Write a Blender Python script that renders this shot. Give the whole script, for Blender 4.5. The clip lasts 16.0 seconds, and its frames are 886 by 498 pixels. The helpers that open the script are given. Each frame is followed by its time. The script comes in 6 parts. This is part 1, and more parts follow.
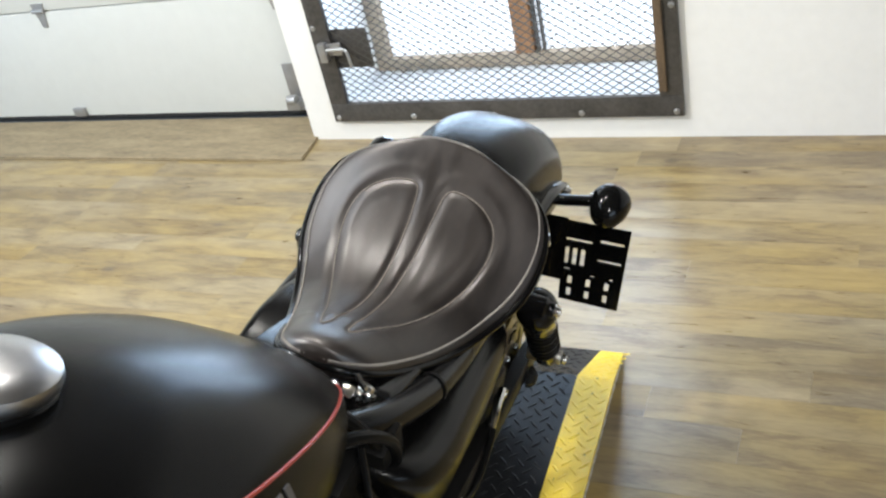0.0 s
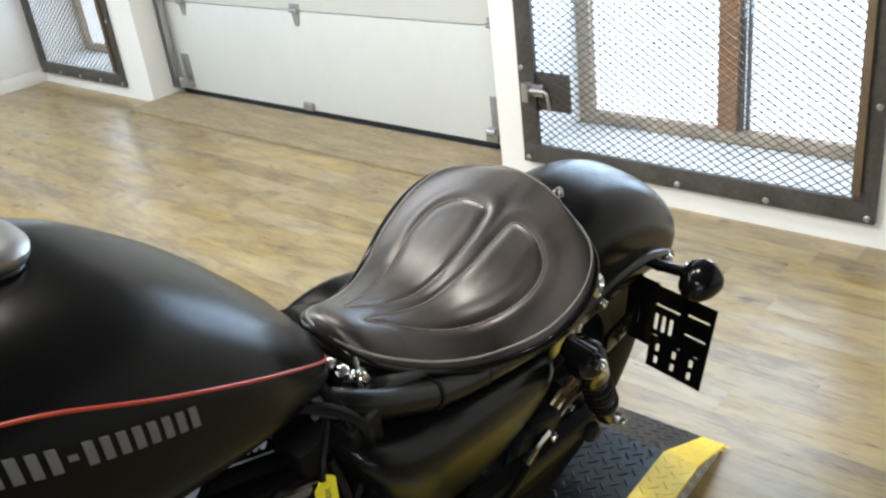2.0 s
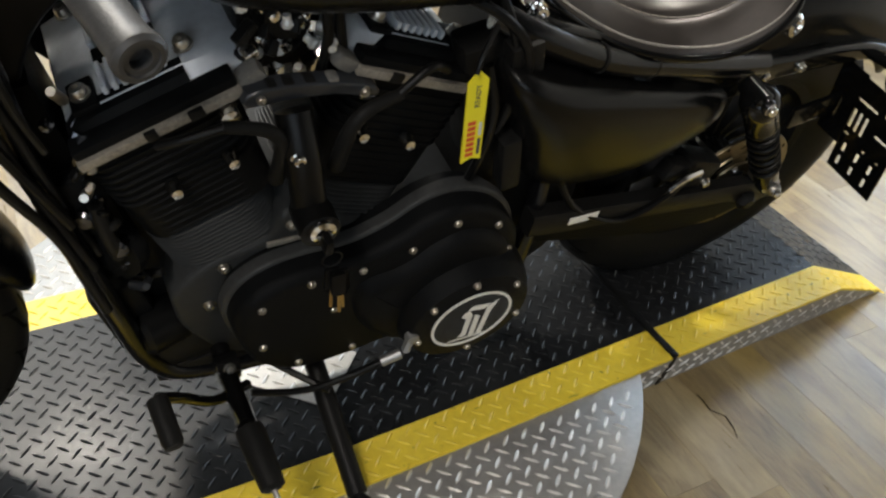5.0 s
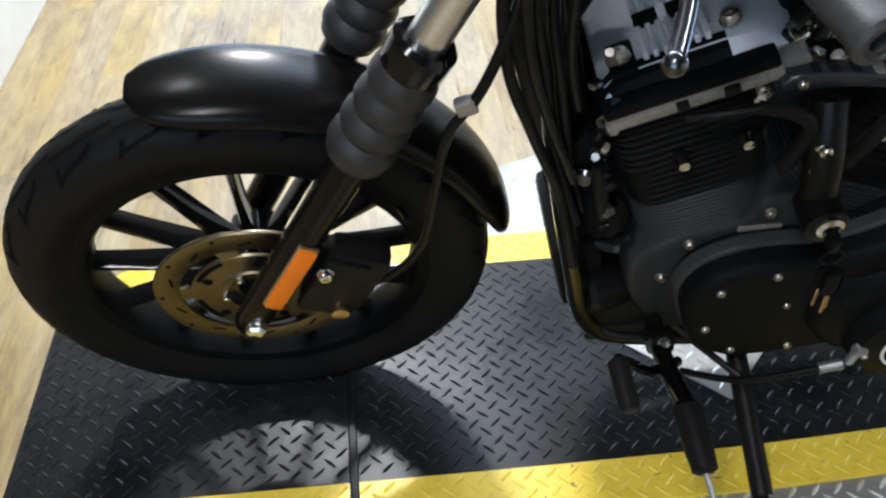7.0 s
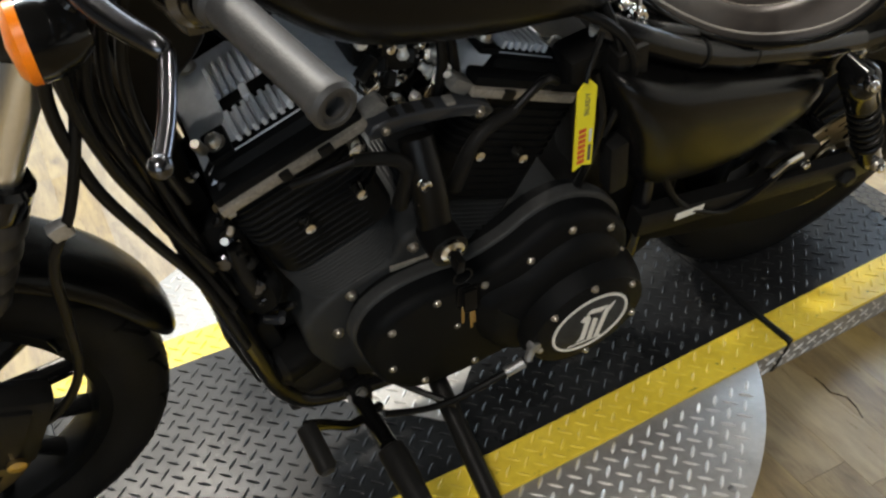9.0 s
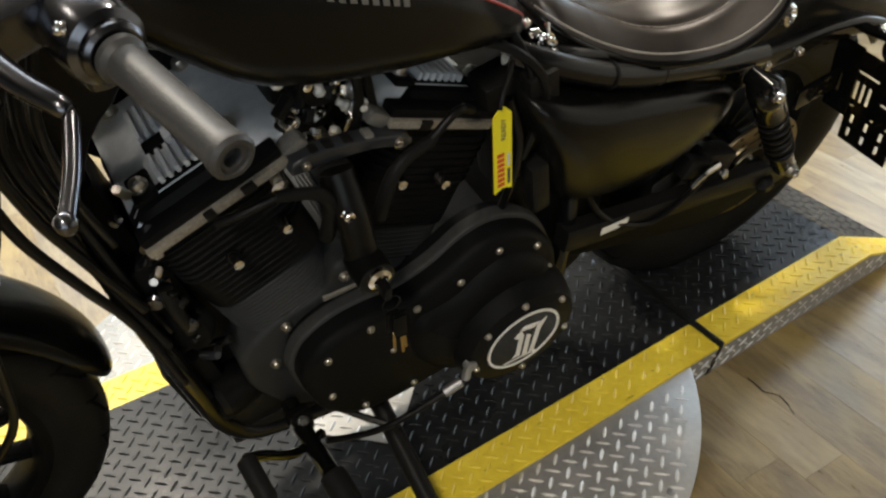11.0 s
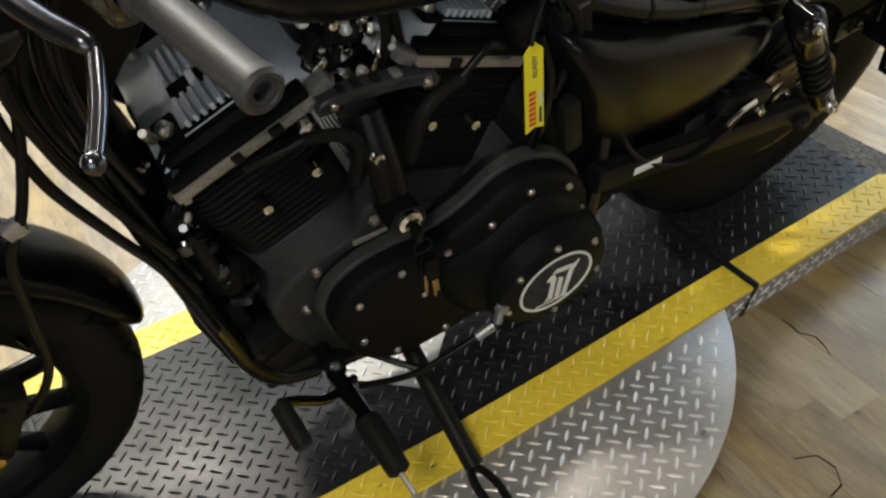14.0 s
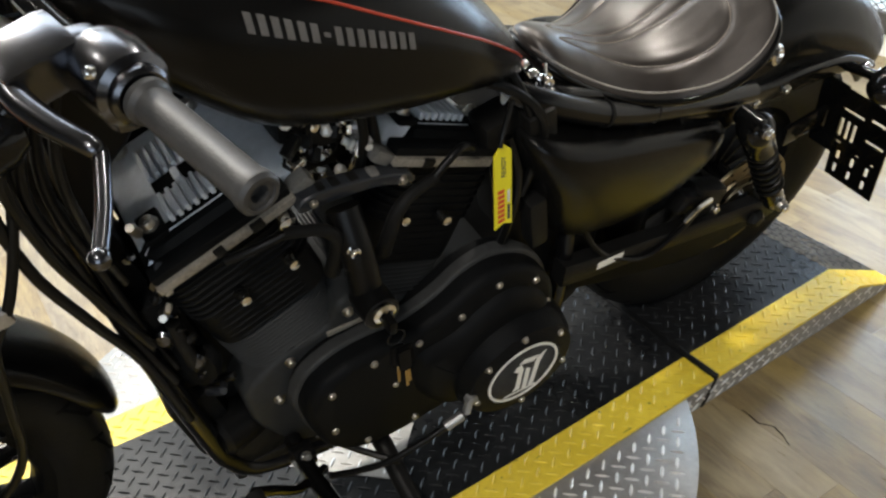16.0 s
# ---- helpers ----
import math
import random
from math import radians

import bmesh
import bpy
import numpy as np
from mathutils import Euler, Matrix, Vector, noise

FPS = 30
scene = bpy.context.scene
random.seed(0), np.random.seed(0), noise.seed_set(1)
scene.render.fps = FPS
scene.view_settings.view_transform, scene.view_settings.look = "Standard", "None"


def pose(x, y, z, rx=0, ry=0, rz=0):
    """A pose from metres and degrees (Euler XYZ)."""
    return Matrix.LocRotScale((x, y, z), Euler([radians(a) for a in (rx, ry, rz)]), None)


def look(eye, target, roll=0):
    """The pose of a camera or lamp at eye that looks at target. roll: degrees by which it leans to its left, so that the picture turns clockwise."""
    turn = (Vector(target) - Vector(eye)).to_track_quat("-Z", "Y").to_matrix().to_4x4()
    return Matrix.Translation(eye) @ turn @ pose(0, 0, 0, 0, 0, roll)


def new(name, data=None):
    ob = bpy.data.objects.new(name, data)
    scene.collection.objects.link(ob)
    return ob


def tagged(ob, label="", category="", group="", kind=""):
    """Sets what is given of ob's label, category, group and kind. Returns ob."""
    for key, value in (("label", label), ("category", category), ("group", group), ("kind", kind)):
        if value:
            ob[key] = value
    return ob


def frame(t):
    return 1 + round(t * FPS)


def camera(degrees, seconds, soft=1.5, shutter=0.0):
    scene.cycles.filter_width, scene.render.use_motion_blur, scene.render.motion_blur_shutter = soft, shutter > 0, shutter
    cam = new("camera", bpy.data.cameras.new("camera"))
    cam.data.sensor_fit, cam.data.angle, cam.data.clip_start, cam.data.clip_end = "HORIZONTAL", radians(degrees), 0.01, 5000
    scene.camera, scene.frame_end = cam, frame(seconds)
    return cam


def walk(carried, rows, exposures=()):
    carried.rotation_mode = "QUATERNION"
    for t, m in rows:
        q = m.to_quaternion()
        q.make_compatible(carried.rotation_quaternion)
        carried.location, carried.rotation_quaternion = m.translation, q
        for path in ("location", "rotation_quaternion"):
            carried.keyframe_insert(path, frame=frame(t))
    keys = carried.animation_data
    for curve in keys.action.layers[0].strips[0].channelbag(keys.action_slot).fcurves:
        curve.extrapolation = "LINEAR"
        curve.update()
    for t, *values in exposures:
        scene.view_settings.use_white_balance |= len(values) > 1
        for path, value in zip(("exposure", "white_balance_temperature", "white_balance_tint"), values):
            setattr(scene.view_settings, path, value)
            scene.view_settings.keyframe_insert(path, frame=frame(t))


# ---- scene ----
cam = camera(51.5, 16.0, soft=2.4)
PATH = [
    (0, (1.136, 0.815, 1.413), (-0.348, -0.021, 0.365), -13.7),
    (0.5, (1.097, 0.853, 1.412), (-0.386, -0.03, 0.401), -13.1),
    (1, (1.034, 0.872, 1.379), (-0.349, -0.172, 0.38), -13.6),
    (1.5, (1.018, 0.894, 1.351), (-0.269, -0.214, 0.295), -10.4),
    (2, (1.088, 1.023, 1.377), (-0.205, -0.221, 0.493), -7.3),
    (2.5, (1.167, 1.162, 1.389), (0.007, -0.161, 0.44), -6.6),
    (3, (1.142, 1.222, 1.39), (0.062, -0.198, 0.485), -4.6),
    (3.5, (1.117, 1.27, 1.322), (0.164, -0.159, 0.297), 3.5),
    (3.7, (1.109, 1.273, 1.297), (0.18, -0.114, 0.196), 5.4),
    (5.8, (1.227, 1.213, 1.258), (0.656, -0.245, 0.013), 1.4),
    (6, (1.248, 1.207, 1.26), (0.76, -0.279, 0.013), 1.5),
    (6.5, (1.315, 1.188, 1.26), (1.049, -0.328, -0.016), 0.8),
    (7, (1.366, 1.18, 1.258), (1.214, -0.351, -0.02), -0.5),
    (7.5, (1.367, 1.165, 1.254), (1.201, -0.341, -0.052), -1.4),
    (8, (1.339, 1.177, 1.258), (1.05, -0.337, -0.016), -2.6),
    (8.5, (1.286, 1.194, 1.274), (0.779, -0.31, 0.056), -1.8),
    (9, (1.236, 1.224, 1.279), (0.574, -0.237, 0.085), -4.5),
    (9.5, (1.21, 1.245, 1.283), (0.442, -0.189, 0.12), -5.7),
    (12, (1.217, 1.264, 1.312), (0.464, -0.167, 0.135), -5.4),
    (12.5, (1.22, 1.27, 1.305), (0.46, -0.159, 0.131), -5.4),
    (13, (1.213, 1.265, 1.301), (0.449, -0.13, 0.089), -5.0),
    (13.5, (1.226, 1.26, 1.293), (0.569, -0.141, 0.025), -5.7),
    (14, (1.215, 1.243, 1.287), (0.544, -0.162, 0.032), -7.8),
    (14.5, (1.223, 1.245, 1.303), (0.524, -0.218, 0.132), -6.0),
    (15, (1.236, 1.252, 1.312), (0.542, -0.239, 0.173), -4.7),
    (15.5, (1.238, 1.26, 1.309), (0.502, -0.214, 0.176), -2.9),
    (16, (1.24, 1.267, 1.317), (0.428, -0.188, 0.211), -5.3),
]
# stops, white balance: the film's camera adapts as it turns from the bright wall to the dark engine
ADAPT = [(0, -0.16, 6250, 10), (1.5, -0.21, 6350, 10), (3, -0.22, 6300, 10), (3.7, -0.30, 6700, 10), (6, -0.30, 6500, 10), (6.5, -0.13, 5850, 10), (7.5, -0.02, 5750, 10), (8.5, -0.15, 6250, 10), (9.5, -0.22, 7000, 10), (12, -0.37, 7100, 10), (13, -0.42, 7100, 10), (15, -0.22, 6500, 10), (16, -0.16, 6600, 10)]
walk(cam, [(t, look(eye, target, roll)) for t, eye, target, roll in PATH], ADAPT)

# ---- world and light ----
world = bpy.data.worlds.new("world")
scene.world = world
world.use_nodes = True
sky = world.node_tree.nodes.new("ShaderNodeTexSky")
sky.sky_type, sky.sun_disc = "NISHITA", False
sky.sun_elevation, sky.sun_rotation = radians(40), radians(150)
world.node_tree.links.new(sky.outputs[0], world.node_tree.nodes["Background"].inputs[0])
world.node_tree.nodes["Background"].inputs[1].default_value = 0.12


def area_lamp(name, eye, target, sx, sy, watts, colour):
    data = bpy.data.lights.new(name, "AREA")
    data.shape, data.size, data.size_y, data.energy, data.color = "RECTANGLE", sx, sy, watts, colour
    ob = new(name, data)
    ob.matrix_world = look(eye, target)
    return ob


WARM, COOL = (1.0, 0.95, 0.86), (0.66, 0.83, 1.0)
# ceiling tubes over the floor, daylight in the window openings, then two unseen fills
area_lamp("ceiling_light", (1.42, -2.25, 3.05), (1.25, -0.5, 0), 0.50, 0.14, 140, WARM)
area_lamp("ceiling_light", (-0.46, 0.05, 3.05), (-0.46, 0.05, 0), 0.15, 0.15, 27, WARM)
area_lamp("ceiling_light", (-0.33, -0.85, 3.05), (-0.33, -0.85, 0), 0.15, 0.15, 27, WARM)
area_lamp("ceiling_light", (1.1, -4.5, 3.05), (1.1, -4.5, 0), 2.5, 1.4, 112, (0.88, 0.95, 1.0))
area_lamp("ceiling_light", (2.3, 2.2, 3.05), (2.1, 2.0, 0), 0.16, 1.2, 76, (1.0, 0.95, 0.88))
area_lamp("ceiling_light", (0.72, -1.75, 3.05), (0.72, -1.75, 0), 1.3, 1.3, 44, (0.80, 0.90, 1.0))
area_lamp("ceiling_light", (2.35, -0.62, 3.05), (2.35, -0.62, 0), 0.22, 0.22, 10, WARM)
area_lamp("window_daylight", (-1.80, -0.35, 1.0), (2.0, -0.35, 0.4), 1.0, 1.5, 42, (0.56, 0.76, 1.0))
area_lamp("window_daylight", (-1.80, -4.3, 1.0), (2.0, -3.0, 0.4), 0.7, 1.5, 15, COOL)
# cool light inferred on the far side; no shopfront or opening is built
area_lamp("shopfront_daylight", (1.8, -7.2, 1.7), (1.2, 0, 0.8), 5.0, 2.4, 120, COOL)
# unseen fill added to brighten the engine's near side and rocker covers
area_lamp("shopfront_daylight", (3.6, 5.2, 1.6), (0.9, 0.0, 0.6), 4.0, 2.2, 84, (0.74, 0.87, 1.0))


# ---- materials ----
def material(name, colour, rough=0.5, metal=0.0, vary=0.15, scale=8.0, bump=0.0, bump_scale=60.0, stretch=(1, 1, 1), coat=0.0, coat_rough=0.1, rough_vary=0.0, spec=0.5, wear=None):
    """A surface with coarse and fine variation of colour, roughness and relief."""
    mat = bpy.data.materials.new(name)
    mat.use_nodes = True
    nodes, link = mat.node_tree.nodes, mat.node_tree.links.new
    shader = nodes["Principled BSDF"]
    shader.inputs["Roughness"].default_value, shader.inputs["Metallic"].default_value = rough, metal
    shader.inputs["Coat Weight"].default_value, shader.inputs["Coat Roughness"].default_value = coat, coat_rough
    shader.inputs["Specular IOR Level"].default_value = spec
    coords, mapping = nodes.new("ShaderNodeTexCoord"), nodes.new("ShaderNodeMapping")
    mapping.inputs["Scale"].default_value = stretch
    link(coords.outputs["Object"], mapping.inputs["Vector"])
    coarse, fine = nodes.new("ShaderNodeTexNoise"), nodes.new("ShaderNodeTexNoise")
    coarse.inputs["Scale"].default_value, coarse.inputs["Detail"].default_value = scale, 5
    fine.inputs["Scale"].default_value, fine.inputs["Detail"].default_value = scale * 9, 4
    link(mapping.outputs[0], coarse.inputs["Vector"])
    link(mapping.outputs[0], fine.inputs["Vector"])
    both = nodes.new("ShaderNodeMath")
    both.operation = "MULTIPLY_ADD"
    both.inputs[1].default_value = 0.5
    link(fine.outputs[0], both.inputs[0])
    half = nodes.new("ShaderNodeMath")
    half.operation = "MULTIPLY"
    half.inputs[1].default_value = 0.5
    link(coarse.outputs[0], half.inputs[0])
    link(half.outputs[0], both.inputs[2])
    ramp = nodes.new("ShaderNodeValToRGB")
    ramp.color_ramp.elements[0].position, ramp.color_ramp.elements[1].position = 0.3, 0.7
    ramp.color_ramp.elements[0].color = (*[c * (1 - vary) for c in colour], 1)
    ramp.color_ramp.elements[1].color = (*[min(1, c * (1 + vary)) for c in colour], 1)
    link(both.outputs[0], ramp.inputs[0])
    tone = ramp.outputs[0]
    if wear:
        # scuffs: thin broken scratches and rubbed specks of another tone
        colour_b, amount, along = wear
        for stretch_b, scale_b, low in ((along, 20.0, 0.70), ((1, 1, 1), 60.0, 0.69)):
            place, scuff, edge, blend = nodes.new("ShaderNodeMapping"), nodes.new("ShaderNodeTexNoise"), nodes.new("ShaderNodeMapRange"), nodes.new("ShaderNodeMix")
            place.inputs["Scale"].default_value = stretch_b
            place.inputs["Rotation"].default_value = (0, 0, 0.4)
            link(coords.outputs["Object"], place.inputs["Vector"])
            link(place.outputs[0], scuff.inputs["Vector"])
            scuff.inputs["Scale"].default_value, scuff.inputs["Detail"].default_value = scale_b, 3
            edge.inputs["From Min"].default_value, edge.inputs["From Max"].default_value = low, low + 0.04
            edge.inputs["To Max"].default_value = amount
            link(scuff.outputs[0], edge.inputs["Value"])
            blend.data_type = "RGBA"
            link(edge.outputs[0], blend.inputs["Factor"])
            link(tone, blend.inputs["A"])
            blend.inputs["B"].default_value = (*colour_b, 1)
            tone = blend.outputs["Result"]
    link(tone, shader.inputs["Base Color"])
    if rough_vary:
        spread = nodes.new("ShaderNodeMapRange")
        spread.inputs["From Min"].default_value, spread.inputs["From Max"].default_value = 0.3, 0.7
        spread.inputs["To Min"].default_value, spread.inputs["To Max"].default_value = max(0, rough - rough_vary), min(1, rough + rough_vary)
        link(coarse.outputs[0], spread.inputs["Value"])
        link(spread.outputs[0], shader.inputs["Roughness"])
    if bump:
        grain, relief = nodes.new("ShaderNodeTexNoise"), nodes.new("ShaderNodeBump")
        grain.inputs["Scale"].default_value, grain.inputs["Detail"].default_value = bump_scale, 3
        relief.inputs["Strength"].default_value, relief.inputs["Distance"].default_value = bump, 0.002
        link(mapping.outputs[0], grain.inputs["Vector"])
        link(grain.outputs[0], relief.inputs["Height"])
        link(relief.outputs[0], shader.inputs["Normal"])
    return mat


def plank_material():
    """Grey to honey oak vinyl; each plank has its own tone, streaks and knots."""
    mat = bpy.data.materials.new("oak_vinyl")
    mat.use_nodes = True
    nodes, link = mat.node_tree.nodes, mat.node_tree.links.new
    shader = nodes["Principled BSDF"]

    def math_node(kind, a, b):
        node = nodes.new("ShaderNodeMath")
        node.operation = kind
        for socket, v in zip(node.inputs, (a, b)):
            if isinstance(v, (int, float)):
                socket.default_value = v
            else:
                link(v, socket)
        return node.outputs[0]

    coords, info, geo = nodes.new("ShaderNodeNewGeometry"), nodes.new("ShaderNodeObjectInfo"), nodes.new("ShaderNodeNewGeometry")
    dice = math_node("FRACT", math_node("ADD", info.outputs["Random"], geo.outputs["Random Per Island"]), 0)

    def grain(stretch, scale, detail, distort=0.0, rough=0.55):
        shift, mapping, noise_tex = nodes.new("ShaderNodeVectorMath"), nodes.new("ShaderNodeMapping"), nodes.new("ShaderNodeTexNoise")
        shift.operation = "SCALE"
        shift.inputs[0].default_value = (17, 61, 5)
        link(dice, shift.inputs["Scale"])
        mapping.inputs["Scale"].default_value = stretch
        link(coords.outputs["Position"], mapping.inputs["Vector"])
        link(shift.outputs[0], mapping.inputs["Location"])
        noise_tex.inputs["Scale"].default_value, noise_tex.inputs["Detail"].default_value = scale, detail
        noise_tex.inputs["Distortion"].default_value, noise_tex.inputs["Roughness"].default_value = distort, rough
        link(mapping.outputs[0], noise_tex.inputs["Vector"])
        return noise_tex.outputs[0], mapping

    blotch, _ = grain((9, 2.6, 1), 1.8, 5, 0.8)
    streak, _ = grain((34, 4.2, 1), 1.9, 6, 1.0, 0.66)
    pores, place = grain((95, 14.0, 1), 4.0, 4)
    total = math_node("ADD", math_node("MULTIPLY", blotch, 0.50), math_node("ADD", math_node("MULTIPLY", streak, 0.36), math_node("MULTIPLY", pores, 0.14)))
    total = math_node("ADD", total, math_node("MULTIPLY", math_node("SUBTRACT", dice, 0.5), 0.10))
    ramp = nodes.new("ShaderNodeValToRGB")
    stops = ramp.color_ramp.elements
    stops[0].position, stops[0].color = 0.31, (0.130, 0.099, 0.062, 1)
    stops[1].position, stops[1].color = 0.66, (0.390, 0.318, 0.195, 1)
    stops.new(0.44).color = (0.215, 0.170, 0.108, 1)
    stops.new(0.53).color = (0.300, 0.243, 0.150, 1)
    link(total, ramp.inputs[0])
    # grey drift over the honey tone
    drift, _ = grain((3, 0.8, 1), 1.3, 2)
    tone = nodes.new("ShaderNodeHueSaturation")
    span_node = nodes.new("ShaderNodeMapRange")
    span_node.inputs["From Min"].default_value, span_node.inputs["From Max"].default_value = 0.35, 0.65
    span_node.inputs["To Min"].default_value, span_node.inputs["To Max"].default_value = 1.05, 1.50
    link(drift, span_node.inputs["Value"])
    link(span_node.outputs[0], tone.inputs["Saturation"])
    link(ramp.outputs[0], tone.inputs["Color"])
    # small dark knots
    cells, knot, mixer = nodes.new("ShaderNodeTexVoronoi"), nodes.new("ShaderNodeMapRange"), nodes.new("ShaderNodeMix")
    stretch_node = nodes.new("ShaderNodeMapping")
    stretch_node.inputs["Scale"].default_value = (5.5, 3.0, 1)
    link(coords.outputs["Position"], stretch_node.inputs["Vector"])
    cells.inputs["Scale"].default_value = 1.0
    link(stretch_node.outputs[0], cells.inputs["Vector"])
    knot.inputs["From Min"].default_value, knot.inputs["From Max"].default_value = 0.03, 0.10
    knot.inputs["To Min"].default_value, knot.inputs["To Max"].default_value = 0.9, 0.0
    link(math_node("ADD", cells.outputs["Distance"], math_node("MULTIPLY", math_node("SUBTRACT", streak, 0.5), 0.12)), knot.inputs["Value"])
    mixer.data_type = "RGBA"
    link(knot.outputs[0], mixer.inputs["Factor"])
    link(tone.outputs[0], mixer.inputs["A"])
    mixer.inputs["B"].default_value = (0.10, 0.075, 0.05, 1)
    link(mixer.outputs["Result"], shader.inputs["Base Color"])
    gloss = nodes.new("ShaderNodeMapRange")
    gloss.inputs["To Min"].default_value, gloss.inputs["To Max"].default_value = 0.22, 0.38
    link(streak, gloss.inputs["Value"])
    link(gloss.outputs[0], shader.inputs["Roughness"])
    relief = nodes.new("ShaderNodeBump")
    relief.inputs["Strength"].default_value, relief.inputs["Distance"].default_value = 0.2, 0.002
    link(pores, relief.inputs["Height"])
    link(relief.outputs[0], shader.inputs["Normal"])
    return mat


M_FLOOR = plank_material()
M_FLOOR.node_tree.nodes["Principled BSDF"].inputs["Specular IOR Level"].default_value = 0.7
M_WALL = material("white_wall_paint", (0.86, 0.86, 0.84), 0.6, vary=0.03, scale=3, bump=0.15, bump_scale=90)
M_GREYWALL = material("dark_grey_wall_paint", (0.10, 0.10, 0.105), 0.7, vary=0.08, scale=3)
M_CEIL = material("ceiling_paint", (0.16, 0.155, 0.15), 0.8, vary=0.05, scale=2)
M_DOOR = material("white_door_enamel", (0.66, 0.685, 0.67), 0.4, vary=0.03, scale=2, bump=0.05, bump_scale=120)
M_PLY = material("worn_plywood", (0.285, 0.228, 0.140), 0.62, vary=0.42, scale=4, stretch=(5, 0.9, 1), bump=0.25, bump_scale=30)
M_STEEL = material("galvanised_steel", (0.42, 0.42, 0.42), 0.42, 0.85, vary=0.15, scale=30)
M_MESHFRAME = material("dark_steel_frame", (0.085, 0.08, 0.075), 0.5, 0.35, vary=0.35, scale=9, bump=0.2, bump_scale=70)
M_RUST = material("rusty_steel", (0.15, 0.105, 0.065), 0.6, 0.2, vary=0.3, scale=12)
M_MESH = material("dark_expanded_steel", (0.11, 0.105, 0.10), 0.5, 0.4, vary=0.2, scale=20)
M_RUBBER_SEAL = material("black_rubber_seal", (0.012, 0.012, 0.012), 0.7, vary=0.3)
M_WOOD = material("stained_window_wood", (0.34, 0.17, 0.075), 0.55, vary=0.3, scale=4, stretch=(6, 6, 1))
M_FRAME = material("weathered_window_timber", (0.40, 0.33, 0.25), 0.65, vary=0.35, scale=5, stretch=(3, 3, 3))
M_SILL = material("dusty_white_sill", (0.66, 0.67, 0.66), 0.6, vary=0.12, scale=6)
M_DECK = material("black_painted_tread_plate", (0.013, 0.0135, 0.0145), 0.31, 0.0, vary=0.45, scale=7, bump=0.12, bump_scale=200, rough_vary=0.09, spec=0.19, wear=((0.07, 0.069, 0.067), 0.5, (4, 1, 1)))
M_YELLOW = material("yellow_painted_tread_plate", (0.93, 0.66, 0.055), 0.40, vary=0.14, scale=9, rough_vary=0.1, bump=0.1, bump_scale=150, wear=((0.05, 0.042, 0.02), 0.75, (1, 5, 1)))
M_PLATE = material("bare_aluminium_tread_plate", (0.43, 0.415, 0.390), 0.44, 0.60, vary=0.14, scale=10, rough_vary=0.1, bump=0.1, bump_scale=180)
# same aluminium made less metallic, so the shaded skirt reads as lit
M_SKIRT = material("brightened_skirt_aluminium", (0.34, 0.33, 0.31), 0.5, 0.2, vary=0.14, scale=10, rough_vary=0.1, bump=0.1, bump_scale=180)
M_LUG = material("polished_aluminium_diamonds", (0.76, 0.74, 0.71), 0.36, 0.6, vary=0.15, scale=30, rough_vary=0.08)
M_SEAM = material("black_seam_strip", (0.006, 0.006, 0.006), 0.45, vary=0.2, spec=0.3)
M_SATIN = material("satin_black_paint", (0.0046, 0.0045, 0.0044), 0.25, vary=0.12, scale=4, spec=0.17)
M_GLOSS = material("gloss_black_paint", (0.0045, 0.0045, 0.0045), 0.13, vary=0.15, scale=6, spec=0.30)
M_TUBE = material("black_frame_paint", (0.004, 0.004, 0.0045), 0.22, vary=0.15, scale=6, spec=0.42)
M_WRINKLE = material("wrinkle_black_finish", (0.0056, 0.0059, 0.0063), 0.42, spec=0.06, vary=0.2, scale=14, bump=0.35, bump_scale=700)
M_GREYPAINT = material("grey_powder_coat", (0.70, 0.73, 0.775), 0.38, 0.2, vary=0.12, scale=10, bump=0.2, bump_scale=600)
M_CASE = material("dark_grey_engine_case", (0.009, 0.0088, 0.0085), 0.36, 0.0, spec=0.12, vary=0.2, scale=8, bump=0.3, bump_scale=500)
M_FIN = material("lit_fin_grey", (0.032, 0.0330, 0.0338), 0.45, vary=0.2, scale=20, spec=0.14)
M_INNER = material("crankcase_grey", (0.027, 0.0280, 0.0285), 0.46, 0.0, vary=0.2, scale=14, spec=0.14)
# lighter than the case: light on the upper edges put into the colour
M_EDGE = material("lit_case_flange", (0.034, 0.0345, 0.0345), 0.5, 0.0, vary=0.3, scale=14, spec=0.2)
M_ZINC = material("bright_zinc_plate", (0.80, 0.80, 0.79), 0.38, 0.35, vary=0.1, scale=30)
M_CAST = material("dull_cast_aluminium", (0.15, 0.145, 0.135), 0.5, 0.2, vary=0.3, scale=30, bump=0.3, bump_scale=200)
M_MOUNT = material("dark_blue_grey_paint", (0.020, 0.022, 0.026), 0.30, vary=0.2, scale=20)
M_LEATHER = material("brown_black_leather", (0.0125, 0.0090, 0.0072), 0.44, coat=0.5, coat_rough=0.31, vary=0.65, scale=9, stretch=(1, 2.2, 1), bump=0.09, bump_scale=240, rough_vary=0.14, spec=0.85, wear=((0.045, 0.030, 0.020), 0.4, (1, 4, 1)))
M_LEATHER.node_tree.nodes["Principled BSDF"].inputs["Specular Tint"].default_value = (1.0, 0.93, 0.90, 1)
M_STITCH = material("pale_thread", (0.42, 0.39, 0.35), 0.8, vary=0.2)
M_THREAD = material("tan_thread", (0.27, 0.235, 0.20), 0.8, vary=0.2)
M_RUBBER = material("tyre_rubber", (0.0095, 0.0093, 0.0090), 0.5, spec=0.09, vary=0.25, scale=10, bump=0.2, bump_scale=200)
M_GAITER = material("rubber_gaiter", (0.022, 0.021, 0.021), 0.5, vary=0.2, scale=12, bump=0.1, bump_scale=200)
